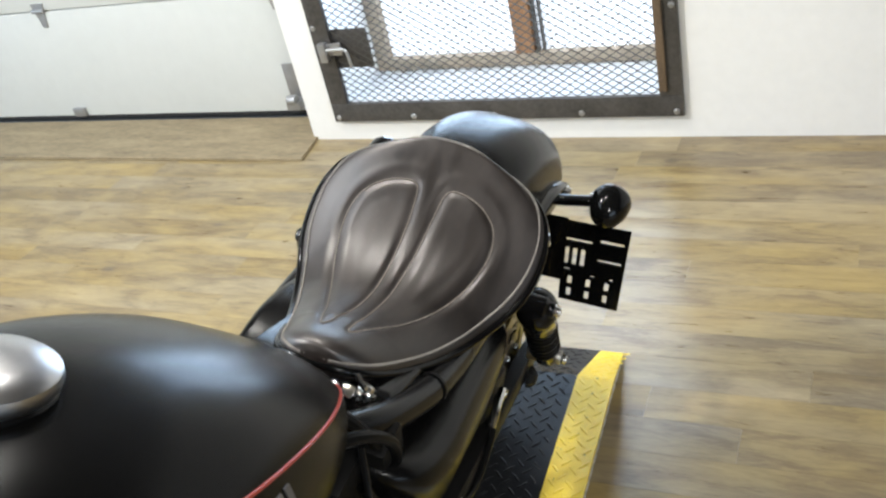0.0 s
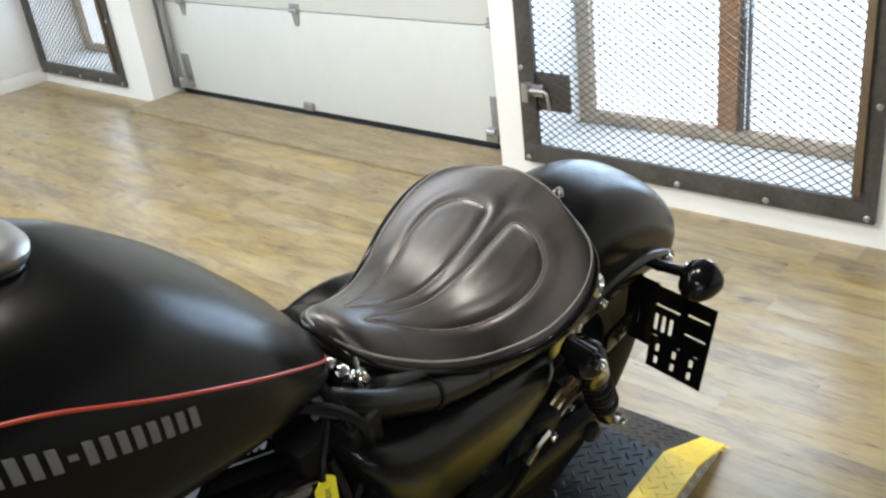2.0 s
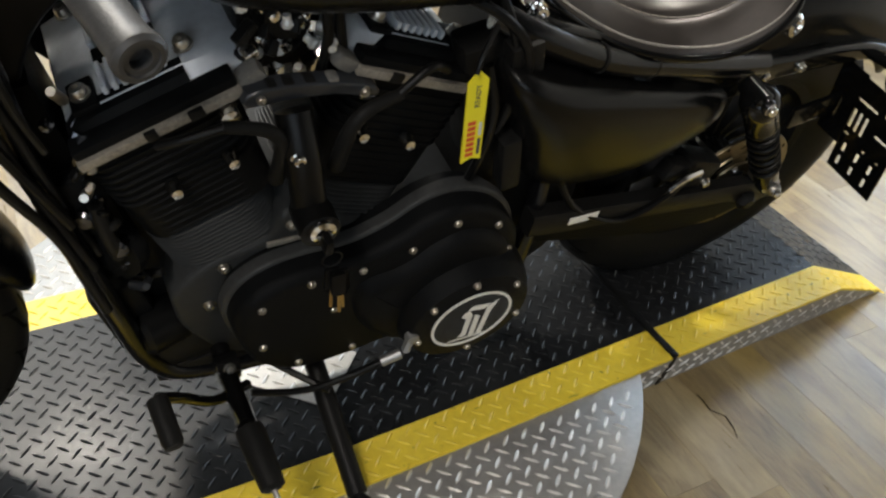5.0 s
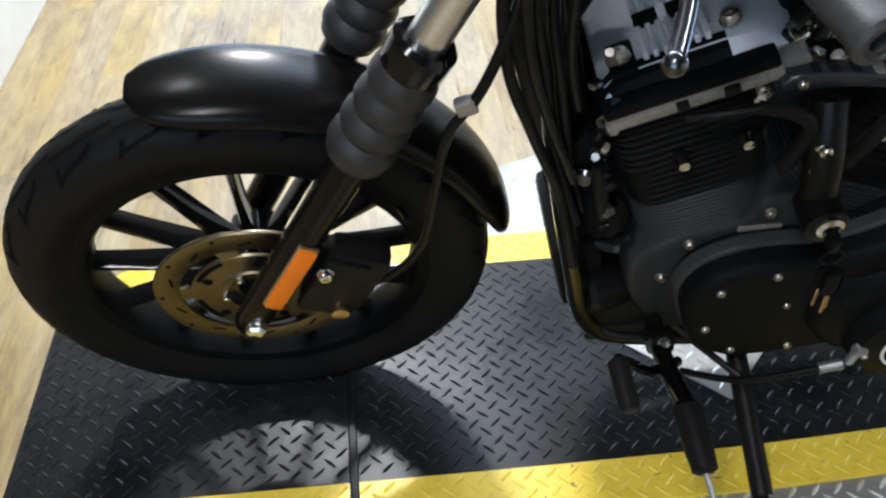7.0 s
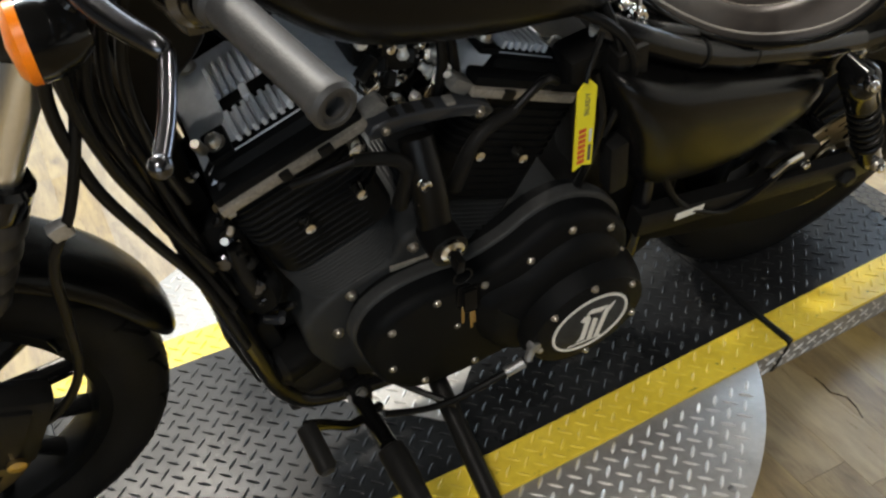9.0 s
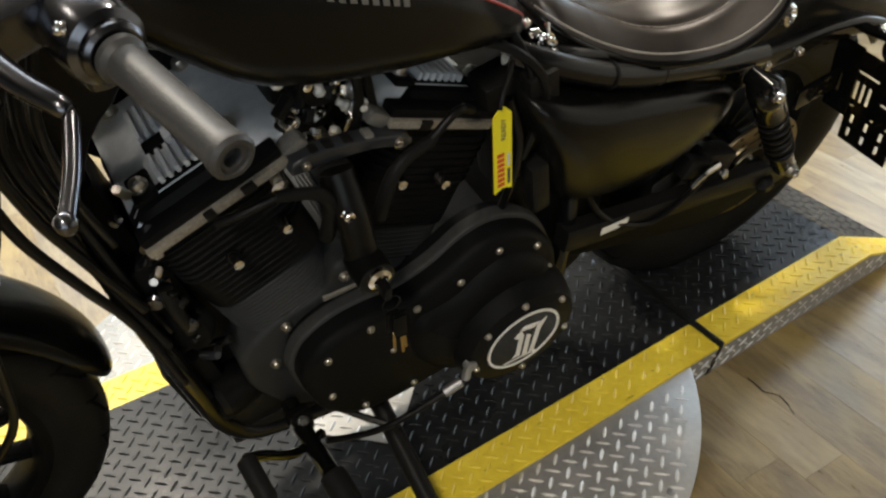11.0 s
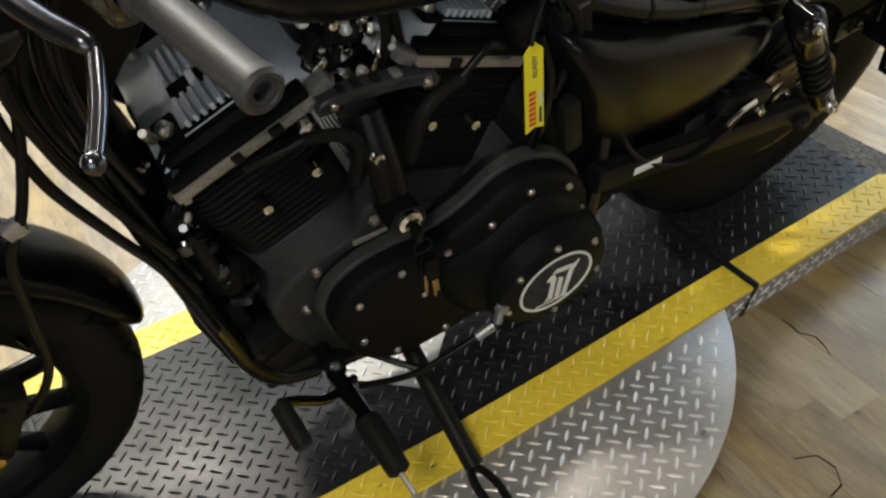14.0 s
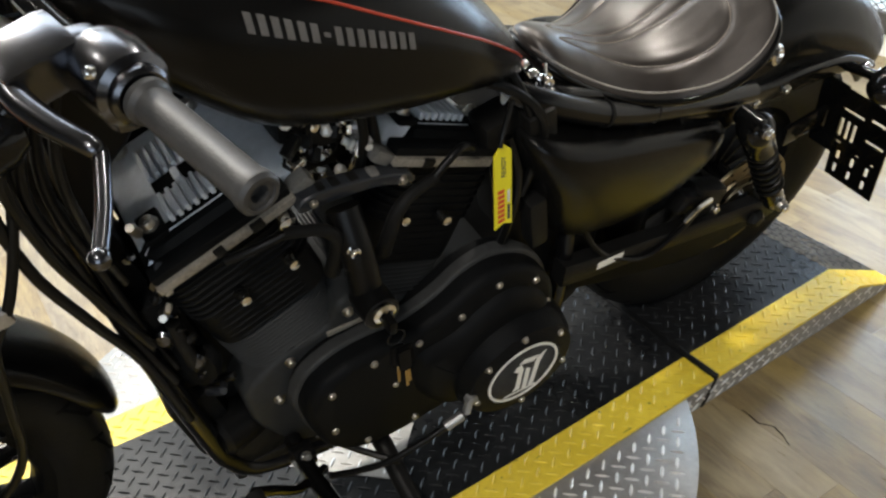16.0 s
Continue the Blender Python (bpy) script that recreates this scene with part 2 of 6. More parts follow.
M_GRIP = material("grip_rubber", (0.034, 0.034, 0.035), 0.50, vary=0.12, scale=20, bump=0.15, bump_scale=500)
M_CHROME = material("chrome", (0.78, 0.77, 0.75), 0.14, 1.0, vary=0.05, scale=20)
M_FORK = material("polished_fork_tube", (0.86, 0.85, 0.83), 0.30, 1.0, vary=0.04, scale=20)
M_BAND = material("milled_band", (0.25, 0.225, 0.19), 0.45, 0.2, vary=0.45, scale=30)
M_CAP = material("satin_silver_cap", (0.50, 0.50, 0.51), 0.32, 1.0, vary=0.06, scale=20)
M_ALU = material("machined_aluminium", (0.52, 0.49, 0.44), 0.36, 1.0, vary=0.12, scale=30, bump=0.1, bump_scale=400)
M_DISC = material("brake_disc_steel", (0.20, 0.165, 0.105), 0.36, 1.0, vary=0.18, scale=16, stretch=(1, 6, 1))
M_AMBER = material("amber_plastic", (0.90, 0.22, 0.006), 0.32, vary=0.10, scale=60, spec=0.35)
M_REDLINE = material("red_pinstripe", (0.40, 0.040, 0.018), 0.4, vary=0.08)
M_LETTER = material("silver_grey_decal", (0.105, 0.10, 0.097), 0.45, vary=0.15, scale=30)
M_TAG = material("yellow_tag_plastic", (0.86, 0.76, 0.03), 0.45, vary=0.05)
M_TAGRED = material("red_print", (0.65, 0.09, 0.03), 0.5, vary=0.05)
M_TAGDARK = material("dark_print", (0.05, 0.05, 0.09), 0.5, vary=0.05)
M_WHITE = material("white_enamel", (0.88, 0.86, 0.80), 0.4, vary=0.05)
M_LEVER = material("black_chrome", (0.11, 0.113, 0.125), 0.22, 1.0, vary=0.1, scale=20)
M_BRASS = material("brass_key", (0.58, 0.42, 0.18), 0.32, 1.0, vary=0.1)
M_CABLE = material("black_cable_sheath", (0.005, 0.005, 0.005), 0.34, vary=0.1, spec=0.16)
M_REDLENS = material("dark_red_lens", (0.06, 0.006, 0.006), 0.15, vary=0.1, coat=0.6)
M_DARK = material("black_void", (0.004, 0.004, 0.004), 0.85, vary=0.1, spec=0.08)

M_GLASS = bpy.data.materials.new("bright_window_glass")
M_GLASS.use_nodes = True
glass_shader = M_GLASS.node_tree.nodes["Principled BSDF"]
glass_shader.inputs["Base Color"].default_value = (0.8, 0.85, 0.9, 1)
glass_shader.inputs["Roughness"].default_value = 0.4
glass_shader.inputs["Emission Color"].default_value = (0.86, 0.92, 1.0, 1)
glass_shader.inputs["Emission Strength"].default_value = 1.2


# ---- mesh helpers ----
def box(bm, size, m, bevel=0.0, segments=2):
    made = bmesh.ops.create_cube(bm, size=1, matrix=m @ Matrix.Diagonal((*size, 1)))
    if bevel:
        edges = {e for v in made["verts"] for e in v.link_edges}
        bmesh.ops.bevel(bm, geom=list(edges), offset=bevel, segments=segments, affect="EDGES", profile=0.6)


def span(bm, lo, hi, bevel=0.0):
    """A box from corner to corner."""
    box(bm, [b - a for a, b in zip(lo, hi)], Matrix.Translation([(a + b) / 2 for a, b in zip(lo, hi)]), bevel)


def lathe(bm, profile, m, n=32, closed=False):
    """Turns (radius, height) about m's z axis."""
    rings = []
    for r, h in profile:
        rings.append([bm.verts.new(m @ Vector((r * math.cos(2 * math.pi * k / n), r * math.sin(2 * math.pi * k / n), h))) for k in range(n)])
    pairs = list(zip(rings, rings[1:])) + ([(rings[-1], rings[0])] if closed else [])
    for a, b in pairs:
        for k in range(n):
            bm.faces.new((a[k], a[(k + 1) % n], b[(k + 1) % n], b[k]))
    if not closed:
        for ring in (rings[0][::-1], rings[-1]):
            bm.faces.new(ring)


def loft(bm, rings, cap=True, closed=True):
    made = [[bm.verts.new(p) for p in ring] for ring in rings]
    n = len(made[0])
    for a, b in zip(made, made[1:]):
        for k in range(n if closed else n - 1):
            bm.faces.new((a[k], a[(k + 1) % n], b[(k + 1) % n], b[k]))
    if cap:
        bm.faces.new(made[0][::-1])
        bm.faces.new(made[-1])


def smooth_path(points, steps=6, closed=False):
    """Catmull-Rom through the points."""
    pts = [Vector(p) for p in points]
    n, out = len(pts), []
    for i in range(n if closed else n - 1):
        if closed:
            a, b, c, d = (pts[(i + k) % n] for k in (-1, 0, 1, 2))
        else:
            a, b, c, d = pts[max(i - 1, 0)], pts[i], pts[i + 1], pts[min(i + 2, n - 1)]
        for k in range(steps):
            t = k / steps
            out.append(0.5 * ((2 * b) + (c - a) * t + (2 * a - 5 * b + 4 * c - d) * t * t + (3 * b - a - 3 * c + d) * t ** 3))
    return out if closed else out + [pts[-1]]


def tube(bm, points, radius, n=10, steps=6, closed=False):
    """A round bar along a smooth path; radius is a number or a function of the share of the path."""
    path = smooth_path(points, steps, closed) if steps > 1 else [Vector(p) for p in points]
    rings, up = [], Vector((0.13, 0.9, 0.41))
    for i, p in enumerate(path):
        nxt, prv = path[(i + 1) % len(path)] if closed or i + 1 < len(path) else p, path[i - 1] if closed or i else p
        way = (nxt - prv).normalized()
        side = way.cross(up).normalized()
        up = side.cross(way).normalized()
        r = radius(i / (len(path) - 1)) if callable(radius) else radius
        rings.append([p + r * (side * math.cos(2 * math.pi * k / n) + up * math.sin(2 * math.pi * k / n)) for k in range(n)])
    if closed:
        loft(bm, rings + rings[:1], cap=False)
    else:
        loft(bm, rings)


def prism(bm, outline, y0, y1, bevel=0.0, segments=3, m=Matrix()):
    """An outline of (x, z) pulled from y0 to y1 (the seen face), its seen rim rounded."""
    back = [bm.verts.new(m @ Vector((x, y0, z))) for x, z in outline]
    front = [bm.verts.new(m @ Vector((x, y1, z))) for x, z in outline]
    n = len(outline)
    bm.faces.new(back)
    bm.faces.new(front[::-1])
    rim = []
    for k in range(n):
        face = bm.faces.new((back[k], front[k], front[(k + 1) % n], back[(k + 1) % n]))
        rim += [e for e in face.edges if all(v in front for v in e.verts)]
    bmesh.ops.recalc_face_normals(bm, faces=bm.faces)
    if bevel:
        bmesh.ops.bevel(bm, geom=list(set(rim)), offset=bevel, segments=segments, affect="EDGES", profile=0.5)


def rounded(outline, steps=4):
    return [(p.x, p.z) for p in smooth_path([(x, 0, z) for x, z in outline], steps, True)]


def ball(bm, radius, m, u=20, v=12):
    bmesh.ops.create_uvsphere(bm, u_segments=u, v_segments=v, radius=radius, matrix=m)


def axis(p, way):
    """A pose at p whose z axis looks along way."""
    return Matrix.Translation(p) @ Vector(way).to_track_quat("Z", "Y").to_matrix().to_4x4()


def mesh_of(name, bm, mat, angle=38):
    bmesh.ops.recalc_face_normals(bm, faces=bm.faces)
    mesh = bpy.data.meshes.new(name)
    bm.to_mesh(mesh)
    bm.free()
    mesh.materials.append(mat)
    mesh.shade_smooth()
    mesh.set_sharp_from_angle(angle=radians(angle))
    return mesh


def part(name, bm, mat, parent, label="", angle=38):
    ob = new(name, mesh_of(name, bm, mat, angle))
    ob.parent = parent
    return tagged(ob, label)


def structure(name, bm, mat, label, category):
    return tagged(new(name, mesh_of(name, bm, mat)), label, category, kind="structure")


def thing(name, label, category, m=Matrix(), group="", kind=""):
    ob = new(name)
    ob.empty_display_size = 0.1
    ob.matrix_world = m
    return tagged(ob, label, category, group, kind)


def solid(name, lo, hi, mat, label, category, bevel=0.0):
    bm = bmesh.new()
    span(bm, lo, hi, bevel)
    return structure(name, bm, mat, label, category)


# ---- the room ----
WX, TOP = -1.56, 3.1                                  # face of the rear wall, ceiling
solid("floor", (-2.4, -9.0, -0.12), (6.0, 9.0, -0.006), M_FLOOR, "grey-brown oak vinyl plank floor", "floor")
# unseen ceiling, its grey kept low to deepen the shadows
solid("ceiling", (-2.4, -9.0, TOP), (6.0, 9.0, TOP + 0.1), M_CEIL, "plain grey workshop ceiling", "ceiling")
W1 = (-0.945, 0.215, 0.150, 1.65)                     # grille opening y0 y1 z0 z1
W2 = (-4.80, -3.94, 0.135, 1.65)
GAR = (-3.63, -1.14, 2.4)


def rear_wall():
    bm = bmesh.new()
    x0 = WX - 0.34
    span(bm, (x0, W1[1], -0.004), (WX, 9.0, PAINT))
    span(bm, (x0, W1[0], -0.004), (WX, W1[1], W1[2]))
    span(bm, (x0, W1[0], W1[3]), (WX, W1[1], PAINT))
    span(bm, (x0, GAR[1], -0.004), (WX, W1[0], PAINT))
    span(bm, (x0, W2[1], -0.004), (WX, GAR[0], PAINT))
    span(bm, (x0, W2[0], -0.004), (WX, W2[1], W2[2]))
    span(bm, (x0, W2[0], W2[3]), (WX, W2[1], PAINT))
    span(bm, (x0, -9.0, -0.004), (WX, W2[0], PAINT))
    return structure("wall_rear", bm, M_WALL, "white painted wall with grilled windows and garage opening", "wall")


def upper_wall():
    """The unseen wall above the white one, up to the ceiling; dark inferred from reflections."""
    bm = bmesh.new()
    span(bm, (WX - 0.34, GAR[1], PAINT), (WX - 0.002, 9.0, TOP))
    span(bm, (WX - 0.34, GAR[0], GAR[2]), (WX - 0.002, GAR[1], TOP))
    span(bm, (WX - 0.34, -9.0, PAINT), (WX - 0.002, GAR[0], TOP))
    return structure("wall_rear_upper", bm, M_GREYWALL, "dark grey painted band above the white wall", "wall")


PAINT = 1.95                                          # where the white paint ends
rear_wall()
upper_wall()
# unseen closing walls, coloured dark to keep the bike's near side unlit
solid("wall_front", (5.9, -8.85, -0.004), (6.05, 9.0, TOP), M_GREYWALL, "unseen closing wall, dark to cut bounce light", "wall")
solid("wall_side", (-1.55, 8.85, -0.004), (5.89, 9.0, TOP), M_GREYWALL, "unseen closing wall, dark to cut bounce light", "wall")
solid("wall_far", (-1.55, -9.0, -0.004), (5.89, -8.86, TOP), M_WALL, "plain white painted wall", "wall")


def window_unit(name, y0, y1, z0, z1, mullion):
    """A timber window deep in its opening, with bright panes."""
    win = thing(name, "stained timber window with bright panes behind a grille", "window", kind="structure")
    xw = WX - 0.30
    bm = bmesh.new()
    span(bm, (xw + 0.04, y0 + 0.003, z0 - 0.02), (WX - 0.012, y1 - 0.003, z0 + 0.004), 0.003)
    part("window_sill", bm, M_SILL, win, "dusty white painted sill")
    bm = bmesh.new()
    f = 0.06
    span(bm, (xw - 0.03, y0, z0 + 0.004), (xw + 0.03, y1, z0 + 0.05), 0.004)
    span(bm, (xw - 0.03, y0, z1 - f), (xw + 0.03, y1, z1), 0.004)
    span(bm, (xw - 0.03, y0, z0 + 0.05), (xw + 0.03, y0 + f, z1 - f), 0.004)
    span(bm, (xw - 0.03, y1 - f, z0 + 0.05), (xw + 0.03, y1, z1 - f), 0.004)
    part("window_frame", bm, M_FRAME, win, "weathered tan timber window frame")
    edges = [y0 + f]
    for y in mullion:
        bm = bmesh.new()
        span(bm, (xw - 0.025, y - 0.036, z0 + 0.05), (xw + 0.034, y + 0.036, z1 - f), 0.005)
        part("mullion", bm, M_WOOD, win, "orange-brown timber mullion")
        for k, dy in enumerate((0.041, 0.062)):
            bm = bmesh.new()
            span(bm, (xw - 0.002, y + dy, z0 + 0.052), (xw + 0.026 - 0.008 * k, y + dy + 0.009, z1 - f - 0.002), 0.002)
            part("sash_edge", bm, M_MESHFRAME, win, "dark metal sash edge")
        edges += [y - 0.036, y + 0.036]
    edges.append(y1 - f)
    for a, b in zip(edges[::2], edges[1::2]):
        bm = bmesh.new()
        span(bm, (xw - 0.012, a, z0 + 0.05), (xw - 0.004, b, z1 - f))
        part("pane", bm, M_GLASS, win)
    return win


window_unit("window_1", W1[0], W1[1], W1[2], W1[3], (-0.33,))
window_unit("window_2", W2[0], W2[1], W2[2], W2[3], (-4.33,))


def grille(name, y0, y1, z0, z1, latch):
    """Angle-iron frame bolted over a window, filled with expanded steel."""
    g = thing(name, "dark steel frame with expanded metal mesh bolted over window", "window grille", group="window grilles")
    w = 0.072
    bm = bmesh.new()
    span(bm, (WX + 0.001, y0, z0), (WX + 0.022, y1, z0 + w), 0.003)
    span(bm, (WX + 0.001, y0, z1 - w), (WX + 0.022, y1, z1), 0.003)
    span(bm, (WX + 0.001, y0, z0 + w), (WX + 0.022, y0 + w, z1 - w), 0.003)
    span(bm, (WX + 0.001, y1 - w, z0 + w), (WX + 0.022, y1, z1 - w), 0.003)
    part("frame", bm, M_MESHFRAME, g)
    # expanded metal: zigzag strands that touch at their bends
    bm = bmesh.new()
    cw, ch, t = 0.041, 0.0135, 0.0019
    ya, za = y0 + w - 0.012, z0 + w - 0.008
    cols, rows = int((y1 - w + 0.012 - ya) / cw), int((z1 - w + 0.008 - za) / ch)
    for r in range(rows + 1):
        low, high = [], []
        for c in range(2 * cols + 1):
            dz = ch * (0.94 if (c + r) % 2 else 0.0)
            p = Vector((WX + 0.006 + (0.003 if c % 2 else 0), ya + c * cw / 2, za + r * ch + dz - ch * 0.25))
            low.append(p - Vector((0.0012, 0, t)))
            high.append(p + Vector((0.0012, 0, t)))
        a, b = [bm.verts.new(p) for p in low], [bm.verts.new(p) for p in high]
        a2, b2 = [bm.verts.new(p + Vector((0.0024, 0, 0))) for p in low], [bm.verts.new(p - Vector((0.0024, 0, 0))) for p in high]
        for k in range(len(a) - 1):
            bm.faces.new((a2[k], a2[k + 1], b[k + 1], b[k]))
            bm.faces.new((b2[k], b2[k + 1], b[k + 1], b[k]))
            bm.faces.new((a[k], a[k + 1], b2[k + 1], b2[k]))
    tagged(part("expanded_mesh", bm, M_MESH, g, "dark expanded steel mesh"), kind="stuff")
    n = 5 if y1 - y0 > 1 else 4
    for k in range(n):
        bm = bmesh.new()
        lathe(bm, ((0.0105, 0), (0.0105, 0.003), (0.007, 0.0065), (0.0, 0.007)), axis((WX + 0.022, y0 + 0.022 + k * (y1 - y0 - 0.044) / (n - 1), z0 + 0.018), (1, 0, 0)), 12)
        part("bolt", bm, M_STEEL, g)
    for y in (y0 + 0.016, y1 - 0.016):
        for z in (0.45, 0.85, 1.25):
            bm = bmesh.new()
            lathe(bm, ((0.0105, 0), (0.0105, 0.003), (0.007, 0.0065), (0.0, 0.007)), axis((WX + 0.022, y, z), (1, 0, 0)), 12)
            part("bolt", bm, M_STEEL, g)
    bm = bmesh.new()
    box(bm, (0.012, 0.026, 0.6), Matrix.Translation((WX + 0.0285, y1 - w + 0.014, z0 + w + 0.32)), 0.003)
    part("hinge_bar", bm, M_RUST, g, "rusty brown hinge bar")
    if latch:
        bm = bmesh.new()
        span(bm, (WX + 0.0015, y0 + 0.06, 0.29), (WX + 0.0035, y0 + 0.215, 0.435), 0.0005)
        part("latch_plate", bm, M_MESHFRAME, g)
        bm = bmesh.new()
        box(bm, (0.03, 0.03, 0.07), Matrix.Translation((WX + 0.038, y0 + 0.045, 0.365)), 0.004)
        lathe(bm, ((0.008, -0.045), (0.008, 0.055)), axis((WX + 0.040, y0 + 0.075, 0.372), (0, 1, 0)), 12)
        box(bm, (0.012, 0.060, 0.045), Matrix.Translation((WX + 0.029, y0 + 0.085, 0.372)), 0.003)
        tube(bm, [(WX + 0.040, y0 + 0.128, 0.372), (WX + 0.046, y0 + 0.142, 0.362), (WX + 0.046, y0 + 0.148, 0.305)], 0.006, 8)
        part("slide_latch", bm, M_STEEL, g, "galvanised sliding latch")
    return g


grille("window_grille", -1.010, 0.275, 0.083, 1.72, True)
grille("window_grille", -4.875, -3.868, 0.068, 1.72, False)


def garage_door():
    g = thing("garage_door", "closed white sectional garage door with black rubber seal", "garage door", kind="structure")
    x = WX - 0.19
    z0 = 0.03
    heights = (0.50, 0.50, 0.50, 0.50, 0.40)
    for k, h in enumerate(heights):
        bm = bmesh.new()
        span(bm, (x - 0.045, GAR[0] + 0.012, z0 + 0.002), (x, GAR[1] - 0.012, z0 + h - 0.002), 0.006)
        part("door_panel", bm, M_DOOR, g, "white enamelled door panel")
        for y in (-3.42, -2.48, -1.27):
            if k:
                bm = bmesh.new()
                prism(bm, [(-0.035, 0.035), (0.035, 0.035), (0.012, -0.07), (-0.012, -0.07)], 0, 0.006, 0.0, m=pose(x, y, z0, 0, 0, -90))
                lathe(bm, ((0.010, -0.032), (0.010, 0.032)), axis((x + 0.012, y, z0 + 0.005), (0, 1, 0)), 12)
                part("door_hinge", bm, M_STEEL, g, "galvanised hinge")
        z0 += h
    bm = bmesh.new()
    span(bm, (x - 0.035, GAR[0] + 0.014, 0.006), (x - 0.004, GAR[1] - 0.014, 0.03), 0.006)
    part("rubber_seal", bm, M_RUBBER_SEAL, g, "black rubber bottom seal")
    for y in (GAR[0] + 0.10, GAR[1] - 0.175):
        bm = bmesh.new()
        yt = GAR[0] + 0.02 if y < -2 else GAR[1] - 0.055
        span(bm, (x + 0.03, yt, 0.05), (x + 0.034, yt + 0.04, 2.4))
        span(bm, (x + 0.034, yt, 0.05), (x + 0.06, yt + 0.004, 2.4))
        span(bm, (x + 0.034, yt + 0.036, 0.05), (x + 0.06, yt + 0.04, 2.4))
        part("door_track", bm, M_STEEL, g, "galvanised door track")
        bm = bmesh.new()
        span(bm, (x + 0.002, y - 0.012, 0.05), (x + 0.006, y + 0.055, 0.24), 0.002)
        box(bm, (0.05, 0.06, 0.035), Matrix.Translation((x + 0.03, y + 0.02, 0.075)), 0.004)
        lathe(bm, ((0.02, -0.02), (0.02, 0.02)), axis((x + 0.045, y + 0.02, 0.10), (0, 1, 0)), 16)
        part("roller_bracket", bm, M_STEEL, g, "galvanised roller bracket")
    bm = bmesh.new()
    span(bm, (x, -2.53, 0.035), (x + 0.018, -2.46, 0.075), 0.004)
    part("pull_handle", bm, M_STEEL, g, "small grey pull handle")


garage_door()
bm = bmesh.new()
prism(bm, [(-3.67, -1.735), (-3.62, -1.40), (-1.10, -1.385), (-1.15, -1.735)], 0.001, 0.012, 0.002, 1, m=Matrix(((0, 0, 1, 0), (1, 0, 0, 0), (0, 1, 0, 0), (0, 0, 0, 1))))
tagged(new("plywood_threshold", mesh_of("plywood_threshold", bm, M_PLY)), "worn plywood sheet on the floor before garage door", "plywood sheet")


def partition():
    plinth = thing("display_plinth", "white painted boxed plinth with an open niche", "plinth")
    x0, x1, y0, y1, h = -1.558, -0.915, -6.0, -4.87, 1.05
    for name, lo, hi in (("base", (x0, y0, 0.0), (x1, y1, 0.085)), ("top", (x0, y0, h - 0.09), (x1, y1, h)), ("side_panel", (x0, y1 - 0.09, 0.085), (x1, y1, h - 0.09)), ("side_panel", (x0, y0, 0.085), (x1, y0 + 0.09, h - 0.09)), ("back_panel", (x0, y0 + 0.09, 0.085), (x0 + 0.05, y1 - 0.09, h - 0.09))):
        bm = bmesh.new()
        span(bm, lo, hi, 0.003)
        part(name, bm, M_WALL, plinth)


partition()
bm = bmesh.new()
span(bm, (2.345, -3.2, 0.0), (2.95, -0.75, 1.0), 0.004)
counter = thing("display_plinth", "long white painted boxed plinth standing on the floor", "plinth")
part("body", bm, M_WALL, counter)
bm = bmesh.new()
span(bm, (2.338, -3.21, 1.0), (2.96, -0.74, 1.03), 0.004)
part("top", bm, M_WALL, counter)

# ---- the tread-plate platform ----
DZ, DY = 0.095, (-0.246, -0.162, 0.324, 0.404)         # deck height; yellow, black, yellow across
CX, CY, CR = 0.79, 0.064, 0.625                        # turntable


def deck_z(x):
    return float(np.interp(x, (-0.475, -0.285, 1.80, 1.99), (0.004, DZ, DZ, 0.004)))


class Lugs:
    """Raised diamonds of tread plate, gathered into one mesh."""
    SHAPE = ((-1, 0, 0), (-0.45, 1, 0), (0.45, 1, 0), (1, 0, 0), (0.45, -1, 0), (-0.45, -1, 0), (-0.5, 0, 1), (0.5, 0, 1))
    FACES = ((0, 6, 1), (1, 6, 7, 2), (2, 7, 3), (3, 7, 4), (4, 7, 6, 5), (5, 6, 0))

    def __init__(self):
        self.verts, self.faces = [], []

    def add(self, m, turn, length=0.0146, width=0.0031, height=0.0017):
        base, c, s = len(self.verts), math.cos(turn), math.sin(turn)
        for u, v, h in self.SHAPE:
            u, v = u * length, v * width
            self.verts.append(m @ Vector((u * c - v * s, u * s + v * c, h * height)))
        self.faces += [[base + k for k in f] for f in self.FACES]

    def part(self, parent, mat, label):
        mesh = bpy.data.meshes.new("tread_pattern")
        mesh.from_pydata([tuple(v) for v in self.verts], [], self.faces)
        mesh.materials.append(mat)
        ob = new("tread_pattern", mesh)
        ob.parent = parent
        return tagged(ob, label, kind="stuff")


PITCH = 0.0251


def lug_grid(x0, x1, y0, y1):
    """Places of a diagonal lattice, each with its turn."""
    step = PITCH / math.sqrt(2)
    for a in range(int((x0 + y0) / step / 2) - 2, int((x1 + y1) / step / 2) + 3):
        for b in range(int((x0 - y1) / step / 2) - 2, int((x1 - y0) / step / 2) + 3):
            x, y = (a + b) * step, (a - b) * step
            if x0 < x < x1 and y0 < y < y1:
                yield x, y, radians(45 if (a + b) % 2 else -45)


def lug_field(parent, mat, label, x0, x1, y0, y1, height, keep=None):
    lugs = Lugs()
    for x, y, turn in lug_grid(x0 + 0.006, x1 - 0.006, y0 + 0.007, y1 - 0.007):
        if keep and not keep(x, y):
            continue
        slope = math.atan2(height(x + 0.01) - height(x - 0.01), 0.02)
        lugs.add(Matrix.Translation((x, y, height(x))) @ pose(0, 0, 0, 0, -math.degrees(slope), 0), turn)
    return lugs.part(parent, mat, label)


